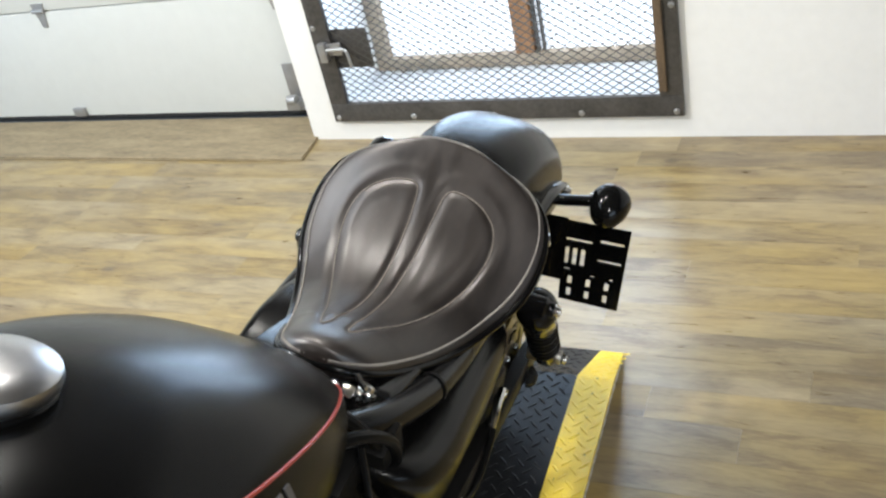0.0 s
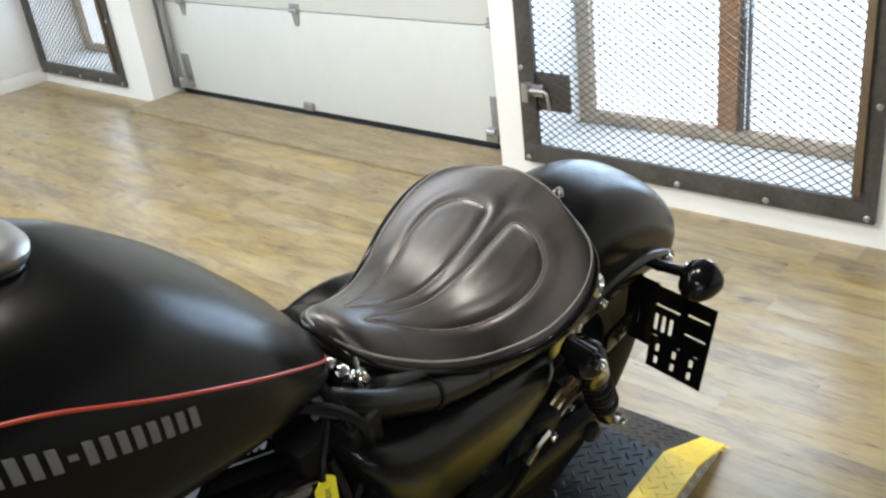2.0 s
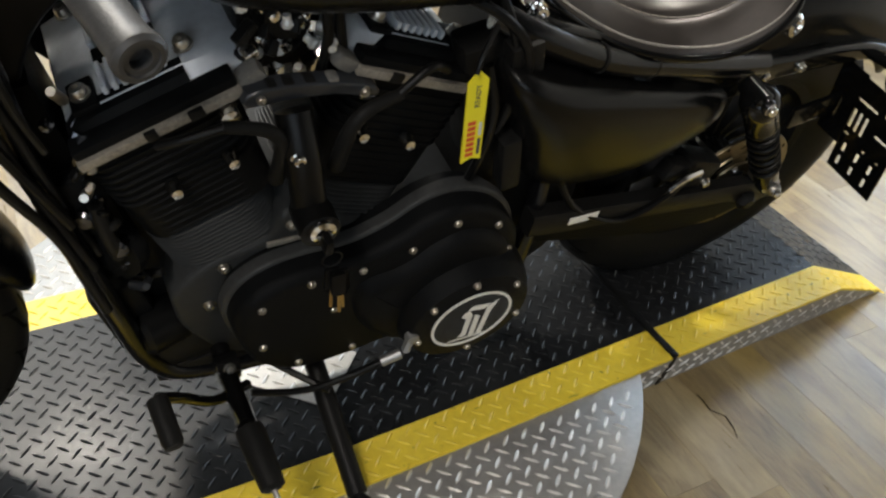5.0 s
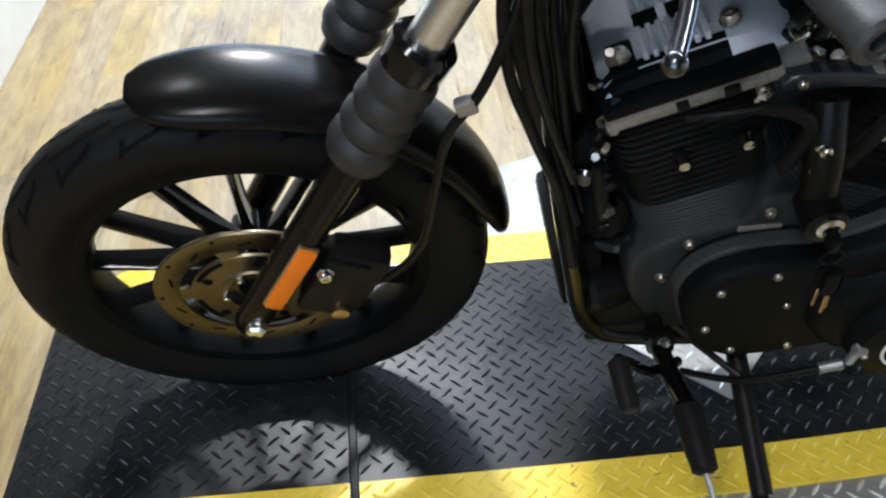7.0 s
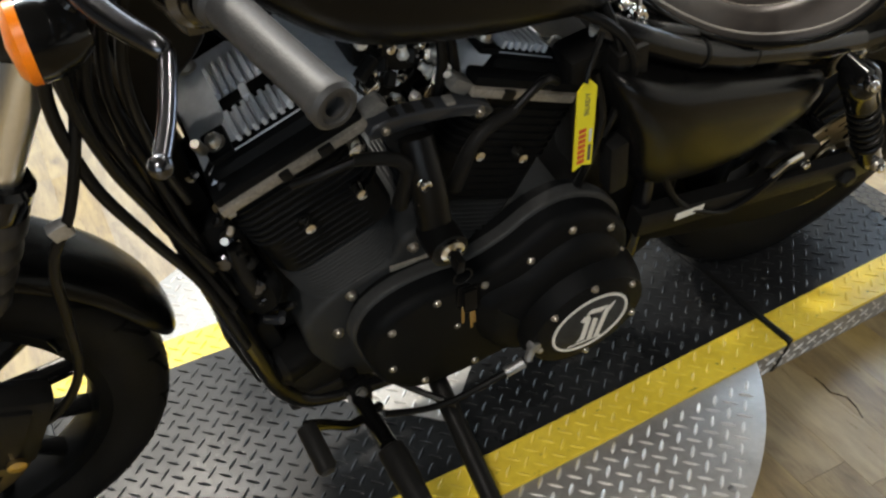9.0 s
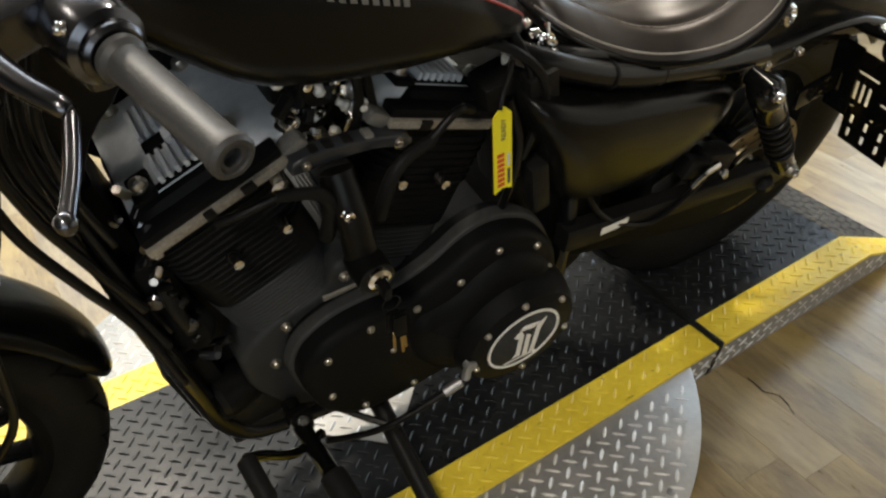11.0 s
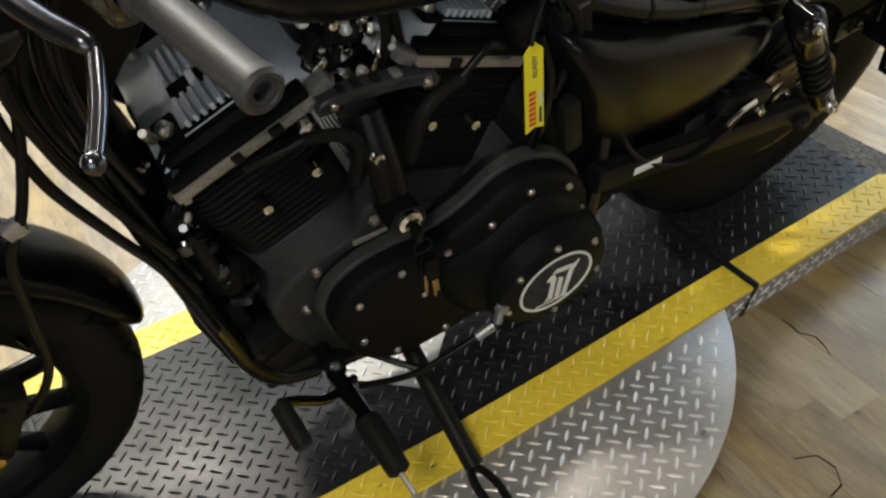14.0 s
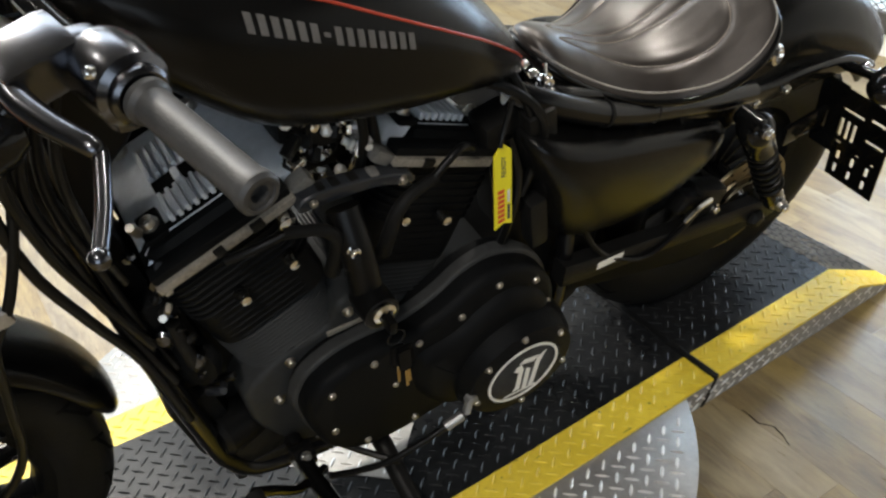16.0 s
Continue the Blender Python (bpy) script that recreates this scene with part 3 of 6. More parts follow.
# outline of a pale patch on the black deck, coloured like the disc
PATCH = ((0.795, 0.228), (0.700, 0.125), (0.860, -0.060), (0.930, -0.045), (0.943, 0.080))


def on_patch(x, y):
    return all((c - a) * (y - b) - (d - b) * (x - a) > 0.004 * math.hypot(c - a, d - b) for (a, b), (c, d) in zip(PATCH, PATCH[1:] + PATCH[:1]))


platform = thing("display_platform", "low motorcycle turntable platform of black and yellow tread plate", "platform")
for name, xs in (("rear_ramp", (-0.475, -0.285, 0.160)), ("deck", (0.170, 0.385, 0.60, 0.80, 1.10, 1.414)), ("front_ramp", (1.424, 1.80, 1.99))):
    for k, (y0, y1, mat, title) in enumerate(((DY[1], DY[2], M_DECK, name), (DY[0], DY[1], M_YELLOW, "yellow_edge"), (DY[2], DY[3], M_YELLOW, "yellow_edge"))):
        bm = bmesh.new()
        rings = []
        for x in xs:
            z = deck_z(x)
            rings.append([(x, y0, z - 0.006), (x, y1, z - 0.006), (x, y1, z), (x, y0, z)])
        loft(bm, rings)
        made = part(title, bm, mat, platform if k == 0 else plate, ("black", "yellow", "yellow")[k] + " painted tread plate", 15)
        if k == 0:
            plate = made
        else:
            lug_field(platform, mat, "raised yellow diamonds", xs[0], xs[-1], y0, y1, deck_z)
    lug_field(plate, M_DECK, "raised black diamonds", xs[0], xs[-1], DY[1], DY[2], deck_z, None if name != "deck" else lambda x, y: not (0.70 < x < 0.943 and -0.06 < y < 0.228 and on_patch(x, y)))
    for y, sign in ((DY[3], 1), (DY[0], -1)):
        bm = bmesh.new()
        a, b = sorted((y, y - sign * 0.004))
        foot = [(xs[0], 0.0), (xs[-1], 0.0)] + [(x, deck_z(x) - 0.0065) for x in xs[::-1]]
        foot = [p for k, p in enumerate(foot) if k == 0 or (abs(p[0] - foot[k - 1][0]) + abs(p[1] - foot[k - 1][1])) > 0.003]
        prism(bm, foot, a, b)
        part("side_skirt", bm, M_SKIRT, plate, "bare aluminium tread plate skirt")
    lugs = Lugs()
    for x, z, turn in lug_grid(xs[0], xs[-1], 0.008, DZ):
        if z < deck_z(x) - 0.016 and deck_z(x) > 0.03:
            lugs.add(Matrix.Translation((x, DY[3], z)) @ pose(0, 0, 0, -90, 0, 0), turn, height=0.0030)
    lugs.part(platform, M_LUG, "raised aluminium diamonds")
for x in (0.165, 1.419):
    bm = bmesh.new()
    span(bm, (x - 0.007, DY[0] - 0.003, 0.0), (x + 0.007, DY[3] + 0.003, DZ + 0.0055), 0.003)
    part("seam_strip", bm, M_SEAM, platform, "black rubber seam strip")
# skirts leaned inward and plates shifted across to fit the camera's view
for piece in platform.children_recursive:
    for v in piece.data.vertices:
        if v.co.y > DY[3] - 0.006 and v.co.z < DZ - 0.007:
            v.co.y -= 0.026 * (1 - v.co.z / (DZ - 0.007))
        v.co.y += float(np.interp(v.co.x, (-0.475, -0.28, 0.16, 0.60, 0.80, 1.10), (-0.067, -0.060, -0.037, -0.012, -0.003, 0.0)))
bm = bmesh.new()
lathe(bm, ((CR - 0.004, 0.078), (CR, 0.080), (CR, 0.087), (CR - 0.002, 0.0885)), Matrix.Translation((CX, CY, 0)), 96)
disc = part("turntable_disc", bm, M_PLATE, platform, "round bare aluminium tread plate")
bm = bmesh.new()
lathe(bm, ((0.36, 0.0), (0.36, 0.078)), Matrix.Translation((CX, CY, 0)), 48)
part("turntable_base", bm, M_DARK, platform, "dark turntable base")
lug_field(disc, M_LUG, "raised aluminium diamonds", CX - CR, CX + CR, CY - CR, CY + CR, lambda x: 0.0885,
          lambda x, y: math.hypot(x - CX, y - CY) < CR - 0.014 and not DY[0] < y < DY[3])
for k in range(16):
    a = 2 * math.pi * (k + 0.42) / 16
    x, y = CX + (CR - 0.03) * math.cos(a), CY + (CR - 0.03) * math.sin(a)
    if not DY[0] - 0.01 < y < DY[3] + 0.01:
        bm = bmesh.new()
        lathe(bm, ((0.0065, 0.0885), (0.006, 0.0905), (0.003, 0.0915), (0.0, 0.0915)), Matrix.Translation((x, y, 0)), 12)
        part("screw", bm, M_STEEL, platform)
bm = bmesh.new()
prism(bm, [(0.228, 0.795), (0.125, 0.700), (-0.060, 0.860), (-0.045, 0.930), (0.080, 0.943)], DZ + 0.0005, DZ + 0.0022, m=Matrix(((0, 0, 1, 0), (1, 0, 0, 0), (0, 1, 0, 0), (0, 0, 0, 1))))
patch = part("bare_patch", bm, M_PLATE, platform, "pale aluminium-coloured patch on the black deck")
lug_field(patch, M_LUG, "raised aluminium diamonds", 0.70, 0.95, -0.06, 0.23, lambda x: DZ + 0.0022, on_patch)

# ---- the motorcycle ----
# Its own axes: x forward from the rear axle, y to its left, z up from the tyres' foot; it leans on its side stand.
bike = thing("motorcycle", "satin black cruiser motorcycle leaning on its side stand", "motorcycle", pose(0.02, 0.064, 0.095, -16))
Y = (0, 1, 0)
FA, RA = Vector((1.511, 0, 0.327)), Vector((0.0, 0, 0.320))
FORK = Vector((-0.4352, 0, 0.9003))


def screw(p, way, size, parent, mat=M_CHROME, name="bolt", washer=True):
    """A cap screw with a domed head and a socket."""
    bm = bmesh.new()
    prof = [(size * 1.25, 0), (size * 1.25, size * 0.25)] if washer else []
    prof += [(size, size * 0.25 if washer else 0), (size, size * 0.9), (size * 0.8, size * 1.2), (size * 0.42, size * 1.25), (size * 0.4, size * 0.8), (0.0, size * 0.8)]
    lathe(bm, prof, axis(p, way), 12)
    return part(name, bm, mat, parent)


def wheel(name, centre, tyre_r, width, rim_r, spokes, label):
    at = axis(centre, Y)
    bm = bmesh.new()
    w = width * 0.36
    lathe(bm, ((rim_r - 0.026, -w * 0.55), (rim_r - 0.020, -w * 0.9), (rim_r, -w), (rim_r + 0.006, -w * 0.92), (rim_r + 0.006, w * 0.92), (rim_r, w), (rim_r - 0.020, w * 0.9), (rim_r - 0.026, w * 0.55)), at, 72, True)
    ring = bm
    bm = bmesh.new()
    lathe(bm, ((0.012, -0.062), (0.040, -0.060), (0.042, -0.02), (0.042, 0.02), (0.040, 0.060), (0.012, 0.062)), at, 32, True)
    hub = part(name, bm, M_GLOSS, bike, label)
    part("rim", ring, M_WRINKLE, hub, "black cast rim")
    for k in range(spokes):
        bm = bmesh.new()
        a = 2 * math.pi * (k + 0.3) / spokes
        turn = at @ pose(0, 0, 0, 0, 0, math.degrees(a))
        rings = []
        for s in (0.0, 0.3, 0.7, 1.0):
            r = 0.038 + (rim_r - 0.020 - 0.038) * s
            hw, hd = 0.0088 - 0.0026 * math.sin(math.pi * s), 0.019 - 0.006 * s
            rings.append([turn @ Vector((r, y, z)) for y, z in ((-hw, -hd), (hw, -hd), (hw, hd * 0.5), (hw * 0.45, hd), (-hw * 0.45, hd), (-hw, hd * 0.5))])
        loft(bm, rings)
        # rear spokes get the duller black, standing in for shade behind the covers
        part("spoke", bm, M_GLOSS if centre.x > 1 else M_WRINKLE, hub)
    bm = bmesh.new()
    h, d = width / 2, tyre_r - rim_r
    prof = [(rim_r - 0.004, h * 0.70), (rim_r + 0.006, h * 0.78), (rim_r + d * 0.22, h * 0.92), (rim_r + d * 0.45, h * 1.0), (rim_r + d * 0.66, h * 0.97)]
    for a in (20, 38, 55, 72, 90):
        prof.append((rim_r + d * 0.66 + d * 0.34 * math.sin(radians(a)), h * 0.95 * math.cos(radians(a))))
    prof += [(r, -y) for r, y in prof[-2::-1]]
    lathe(bm, prof, at, 96, True)
    part("tyre", bm, M_RUBBER, hub, "black treaded rubber tyre")
    # zigzag tread: raised dark strips round the shoulders stand in for shaded grooves
    bm = bmesh.new()
    n = 21

    def groove(points, a0, side, half):
        rows = []
        for k, (da, ang) in enumerate(points):
            r = rim_r + d * 0.66 + d * 0.34 * math.sin(radians(ang)) + 0.0008
            y = side * (h * 0.95 * math.cos(radians(ang)) + 0.0006)
            before, after = points[max(k - 1, 0)], points[min(k + 1, len(points) - 1)]
            run, rise = (after[0] - before[0]) * r, radians(after[1] - before[1]) * d * 0.5
            size = math.hypot(run, rise) or 1
            u, v = rise / size * half / r, math.degrees(-run / size * half / (d * 0.5))
            pair = []
            for f in (-1, 1):
                g = radians(ang + v * f)
                pair.append(((rim_r + d * 0.66 + d * 0.34 * math.sin(g) + 0.0008), side * (h * 0.95 * math.cos(g) + 0.0006), a0 + da + u * f))
            rows.append(pair)
        for p, q in zip(rows, rows[1:]):
            bm.faces.new([bm.verts.new(at @ Vector((r * math.cos(a), r * math.sin(a), y))) for r, y, a in (p[0], p[1], q[1], q[0])])

    for side in (-1, 1):
        for k in range(n):
            a0 = 2 * math.pi * (k + (0.5 if side > 0 else 0)) / n
            groove(((0.0, 6), (-0.018, 24), (-0.036, 44)), a0, side, 0.0030)
            groove(((-0.012, 18), (-0.09, 31), (-0.165, 42), (-0.205, 58)), a0, side, 0.0030)
            groove(((0.0, 66), (-0.07, 68), (-0.14, 70), (-0.152, 76), (-0.22, 78), (-0.30, 80)), a0, side, 0.0022)
    tagged(part("tread_groove", bm, M_DARK, hub, "dark strips for the shaded tread grooves"), kind="stuff")
    return hub


front = wheel("front_wheel", FA, 0.332, 0.096, 0.248, 13, "black cast spoked front wheel")
rear = wheel("rear_wheel", RA, 0.320, 0.148, 0.203, 13, "black cast spoked rear wheel")


def brake_disc(parent, centre, y, r, slots):
    """A rotor ring on an armed carrier; dark pieces stand for slots and holes."""
    at = axis((centre.x, y, centre.z), Y)
    bm = bmesh.new()
    lathe(bm, ((r * 0.745, -0.0025), (r * 0.75, -0.003), (r - 0.001, -0.003), (r, -0.0015), (r, 0.0015), (r - 0.001, 0.003), (r * 0.75, 0.003), (r * 0.745, 0.0025)), at, 72, True)
    rotor = part("brake_disc", bm, M_DISC, parent, "slotted steel brake disc")
    bm = bmesh.new()
    lathe(bm, ((0.030, -0.002), (r * 0.63, -0.002), (r * 0.64, 0.0), (r * 0.63, 0.003), (0.052, 0.003), (0.050, 0.006), (0.030, 0.006)), at, 60, True)
    part("disc_carrier", bm, M_DISC, parent, "steel disc carrier")
    for k in range(5):
        bm = bmesh.new()
        box(bm, (r * 0.17, 0.030, 0.0046), at @ pose(0, 0, 0, 0, 0, 72 * k + 30) @ pose(r * 0.69, 0.004, 0.0, 0, 0, 24), 0.0012, 1)
        part("carrier_arm", bm, M_DISC, parent)
        screw(at @ pose(0, 0, 0, 0, 0, 72 * k + 40) @ Vector((0.042, 0, 0.006)), Y, 0.0058, parent)
        bm = bmesh.new()
        lathe(bm, ((0.0072, 0.0), (0.0072, 0.0036)), at @ pose(0, 0, 0, 0, 0, 72 * k + 8) @ Matrix.Translation((r * 0.50, 0, 0)), 14)
        part("carrier_hole", bm, M_DARK, parent)
        # a dark arc stands in for the opening between two arms of the carrier
        bm = bmesh.new()
        arc = [radians(72 * k + 44 + 5.5 * n) for n in range(8)]
        rings = []
        for a in arc:
            rings.append([at @ Vector((q * math.cos(a), q * math.sin(a), h)) for q, h in ((r * 0.555, 0.0), (r * 0.615, 0.0), (r * 0.615, 0.0036), (r * 0.555, 0.0036))])
        loft(bm, rings)
        part("carrier_slot", bm, M_DARK, parent)
    for k in range(slots):
        a = 360 * k / slots
        bm = bmesh.new()
        if k % 2:
            box(bm, (0.0056, 0.022, 0.0072), at @ pose(0, 0, 0, 0, 0, a) @ pose(r * 0.83, 0, 0, 0, 0, 20), 0.0024)
        else:
            lathe(bm, ((0.0034, 0.0), (0.0034, 0.0036)), at @ pose(0, 0, 0, 0, 0, a) @ Matrix.Translation((r * 0.93, 0, 0)), 10)
        part("disc_hole", bm, M_DARK, parent)
    return rotor


brake_disc(front, FA, 0.053, 0.140, 20)
brake_disc(rear, RA, 0.098, 0.118, 18)
bm = bmesh.new()
tube(bm, [(1.315, 0.02, 0.468), (1.303, 0.05, 0.476), (1.300, 0.064, 0.478)], 0.004, 8)
part("valve_stem", bm, M_CABLE, front)


def arc_fender(name, centre, r, a0, a1, half, drop, label, nose=0.05, tail=0.0, blunt=0.25, bow=2.7):
    """A wheel guard: an arched section swept round the axle, with real thickness and rounded ends."""
    bm = bmesh.new()
    outer, inner, n = [], [], 44
    for i in range(n + 1):
        s = i / n
        a = radians(a0 + (a1 - a0) * s)
        end = min(s, 1 - s) * abs(radians(a1 - a0)) * r
        grow = math.sqrt(max(0.0, 1 - (1 - min(1, end / nose)) ** 2)) * 0.8 + 0.2
        ring_o, ring_i = [], []
        for k in range(21):
            v = -1 + k / 10
            y = half * math.sin(v * math.pi / 2) * (blunt + (1 - blunt) * grow)
            dr = drop * (0.45 * blunt + (1 - 0.45 * blunt) * grow) * abs(v) ** bow
            for ring, t in ((ring_o, 0), (ring_i, 0.004)):
                rr = r * (1 - tail * max(0.0, (math.degrees(a) - 88) / 55) ** 1.4) - dr - t - (0.022 * (1 - grow) ** 2 if bow < 2.5 and s > 0.5 else 0)
                ring.append(Vector((centre.x + rr * math.cos(a), y * (1 - t * 8), centre.z + rr * math.sin(a))))
        outer.append(ring_o)
        inner.append(ring_i)
    loft(bm, [o + i[::-1] for o, i in zip(outer, inner)])
    return part(name, bm, M_SATIN, bike, label, 50)


arc_fender("front_fender", FA, 0.370, 75, 169, 0.062, 0.026, "satin black front fender", 0.115, 0.0, 0.20, 2.2)
rear_fender = arc_fender("rear_fender", RA, 0.440, 42, 143, 0.108, 0.115, "satin black bobbed rear fender", 0.10, 0.075)
screw((0.033, 0.006, 0.757), (0.08, 0, 1), 0.008, rear_fender)
for y in (-1, 1):
    bm = bmesh.new()
    outline = rounded([(0.30, 0.700), (0.20, 0.665), (0.10, 0.652), (0.00, 0.650), (-0.12, 0.640), (-0.205, 0.602), (-0.200, 0.585), (-0.12, 0.606), (0.0, 0.612), (0.10, 0.606), (0.16, 0.585), (0.22, 0.60), (0.29, 0.65)], 3)
    prism(bm, [(a, b - 0.008) for a, b in outline], 0.100 * y, 0.124 * y, 0.009)
    strut = part("fender_strut", bm, M_GLOSS, bike, "gloss black fender strut")
    for x, z in ((0.045, 0.632), (-0.172, 0.606), (0.115, 0.628)):
        screw((x, 0.124 * y, z - 0.008), (0, y, 0), 0.0075, strut)


# fuel tank
TX = (0.541, 0.552, 0.580, 0.622, 0.69, 0.78, 0.87, 0.95, 1.02, 1.075, 1.11, 1.122)
TB = (0.765, 0.768, 0.780, 0.796, 0.812, 0.822, 0.841, 0.871, 0.928, 0.983, 1.03, 1.06)
TT = (0.783, 0.808, 0.851, 0.900, 0.968, 1.035, 1.071, 1.088, 1.103, 1.108, 1.10, 1.085)
TW = (0.010, 0.040, 0.073, 0.101, 0.129, 0.147, 0.158, 0.160, 0.150, 0.124, 0.082, 0.03)


TANK = [[tuple(p)[:2] for p in smooth_path([(x, v, 0) for x, v in zip(TX, values)], 12)] for values in (TB, TT, TW)]


def tank_section(x):
    return [float(np.interp(x, *zip(*curve))) for curve in TANK]


def tank_point(x, a, grow=0.0):
    zb, zt, w = tank_section(x)
    zc = zb + 0.40 * (zt - zb)
    c, s = math.cos(a), math.sin(a)
    h = (zt - zc) if s > 0 else (zc - zb)
    n = 2.35
    return Vector((x, (w + grow) * math.copysign(abs(c) ** (2 / n), c) + 0.008, zc + (h + grow) * math.copysign(abs(s) ** (2 / n), s)))


def tank_side(x, z, grow=0.0):
    """The point of the tank's left side at that height."""
    zb, zt, w = tank_section(x)
    zc = zb + 0.40 * (zt - zb)
    h = (zt - zc) if z > zc else (zc - zb)
    return Vector((x, (w * max(0.0, 1 - min(1, abs(z - zc) / h) ** 2.35) ** (1 / 2.35)) + 0.008 + grow, z))


bm = bmesh.new()
xs = [p.x for p in smooth_path([(x, 0, 0) for x in TX], 8)]
loft(bm, [[tank_point(x, 2 * math.pi * k / 72) for k in range(72)] for x in xs])
tank = part("fuel_tank", bm, M_SATIN, bike, "satin black peanut fuel tank", 60)
for side in (1, -1):
    bm = bmesh.new()
    pts = []
    for k in range(40):
        s = k / 39
        x = 0.540 + s * 0.555
        share = 0.678 + 0.152 / (1 + math.exp((0.845 - x) / 0.042)) + 0.02 * (x - 0.75)
        zb, zt, w = tank_section(x)
        p = tank_side(x, zb + share * (zt - zb), 0.0002)
        p.y = (p.y - 0.008) * side + 0.008
        pts.append(p)
    tube(bm, pts, 0.0018, 6, 1)
    part("pinstripe", bm, M_REDLINE, tank, "thin red pinstripe")
bm = bmesh.new()
cap_at = axis((0.868, 0.004, 1.064), (-0.30, 0, 0.95))
lathe(bm, ((0.034, 0.008), (0.0385, 0.010), (0.040, 0.015), (0.039, 0.020), (0.033, 0.0250), (0.02, 0.0280), (0.0, 0.029)), cap_at, 48)
cap = part("fuel_cap", bm, M_CAP, tank, "satin silver domed fuel cap")
bm = bmesh.new()
lathe(bm, ((0.036, -0.014), (0.0375, -0.010), (0.0375, 0.006), (0.0345, 0.0095), (0.0, 0.0095)), cap_at, 48)
part("cap_collar", bm, M_GLOSS, cap, "black cap collar")
# the maker's lettering as plain blocks
k = 0
for word, count in ((0, 6), (1, 1), (2, 8)):
    for _ in range(count):
        x = 0.964 - 0.0124 * k
        k += 1
        z = 1.033 - (0.967 - x) * 0.416
        hgt, wid = (0.0018, 0.0033) if word == 1 else (0.0081, 0.0036)
        bm = bmesh.new()
        rows = [(z - hgt + 2 * hgt * j / 5) for j in range(6)]
        loft(bm, [[tank_side(x + dx, b + dx * 0.416, g) for dx, g in ((-wid, -0.001), (wid, -0.001), (wid, 0.0014), (-wid, 0.0014))] for b in rows])
        part("letter_block", bm, M_LETTER, tank, "silver-grey decal block")

# saddle
SA, SB, SY = 0.1624, 0.5358, 0.027                    # rear edge, nose, middle
SX, SWID = zip(*[(p.x, p.y) for p in smooth_path([(0.0, 0.004, 0), (0.004, 0.052, 0), (0.016, 0.092, 0), (0.055, 0.127, 0), (0.12, 0.1465, 0), (0.21, 0.1530, 0), (0.33, 0.1455, 0), (0.49, 0.1200, 0), (0.65, 0.0955, 0), (0.80, 0.0740, 0), (0.92, 0.0555, 0), (0.975, 0.036, 0), (0.994, 0.018, 0), (1.0, 0.004, 0)], 6)])
LEAF = [(0.487, -0.016), (0.43, -0.040), (0.375, -0.063), (0.32, -0.085), (0.272, -0.097), (0.24, -0.092), (0.222, -0.072), (0.214, -0.045), (0.217, -0.021), (0.245, -0.015), (0.28, -0.013), (0.33, -0.011), (0.39, -0.010), (0.435, -0.0105)]
leaf_path = [Vector((p.x, p.y)) for p in smooth_path([(x, y, 0) for x, y in LEAF], 5, True)]


def leaf_relief(x, y):
    """Two stitched leaf panels, raised, each with a rolled rim."""
    q = Vector((x, -abs(y)))
    d, inside = 1e9, False
    for a, b in zip(leaf_path, leaf_path[1:] + leaf_path[:1]):
        ab = b - a
        t = max(0, min(1, (q - a).dot(ab) / ab.length_squared))
        d = min(d, (q - a - ab * t).length)
        if (a.y > q.y) != (b.y > q.y) and q.x < a.x + (q.y - a.y) / (b.y - a.y) * ab.x:
            inside = not inside
    groove = -0.0016 * math.exp(-(d / 0.0030) ** 2)
    roll = (0.0014 if inside else 0.0018) * max(0.15, min(1.0, (0.47 - x) / 0.10)) * math.exp(-((d - 0.011) / 0.0085) ** 2)
    return groove + roll + (0.0025 * min(1, d / 0.03) if inside else 0)


def half_width(x):
    return float(np.interp((x - SA) / (SB - SA), SX, SWID))


def saddle_point(x, v, grow=0.0):
    """A dished pan: nose and rear swept up, the flanks low, the middle crowned."""
    u, hw = (x - SA) / (SB - SA), half_width(x)
    z = 0.8363 - 0.3667 * u + 0.1828 * u ** 2 + 0.3409 * u ** 3 - 0.1886 * u ** 4 - 0.007 * (1 - u) ** 6
    crown = (0.030 + 0.016 * max(0.0, u - 0.55) / 0.45) * min(1, hw / 0.075)
    return Vector((x, hw * v + SY, z + crown * (1 - 0.75 * abs(v) ** 2.2 - 0.25 * abs(v) ** 8) + grow))


bm = bmesh.new()
rings = []
sx = [SA + (SB - SA) * (0.5 - 0.5 * math.cos(math.pi * k / 170)) for k in range(171)]
for x in sx:
    top = []
    for k in range(113):
        v = math.sin((-1 + k / 56) * math.pi / 2)
        p = saddle_point(x, v)
        p.z += leaf_relief(p.x, p.y - SY) * min(1, (1 - abs(v)) * 8)
        top.append(p)
    a, b = saddle_point(x, -1), saddle_point(x, 1)
    side = [b + Vector((0, 0.003, -0.006)), b + Vector((0, 0.001, -0.016)), b + Vector((0, -0.004, -0.022)), a + Vector((0, 0.004, -0.022)), a + Vector((0, -0.001, -0.016)), a + Vector((0, -0.003, -0.006))]
    rings.append(top + side)
loft(bm, rings)
saddle = part("saddle", bm, M_LEATHER, bike, "brown-black leather solo saddle with raised leaf panels", 70)
# stitching round the rim and the leaves
bm = bmesh.new()
turn = [(SA + (SB - SA) * (0.5 - 0.5 * math.cos(math.pi * k / 90)), 0.962) for k in range(6, 87)]
rim = [saddle_point(x, v, 0.0008) for x, v in turn] + [saddle_point(x, -v, 0.0008) for x, v in turn[::-1]]
rim += [saddle_point(SA + 0.0030, v, 0.0008) for v in np.linspace(-0.8, 0.8, 30)]
rim = [p for a, b in zip(rim, rim[1:]) for p in (a, (a + b) / 2)]
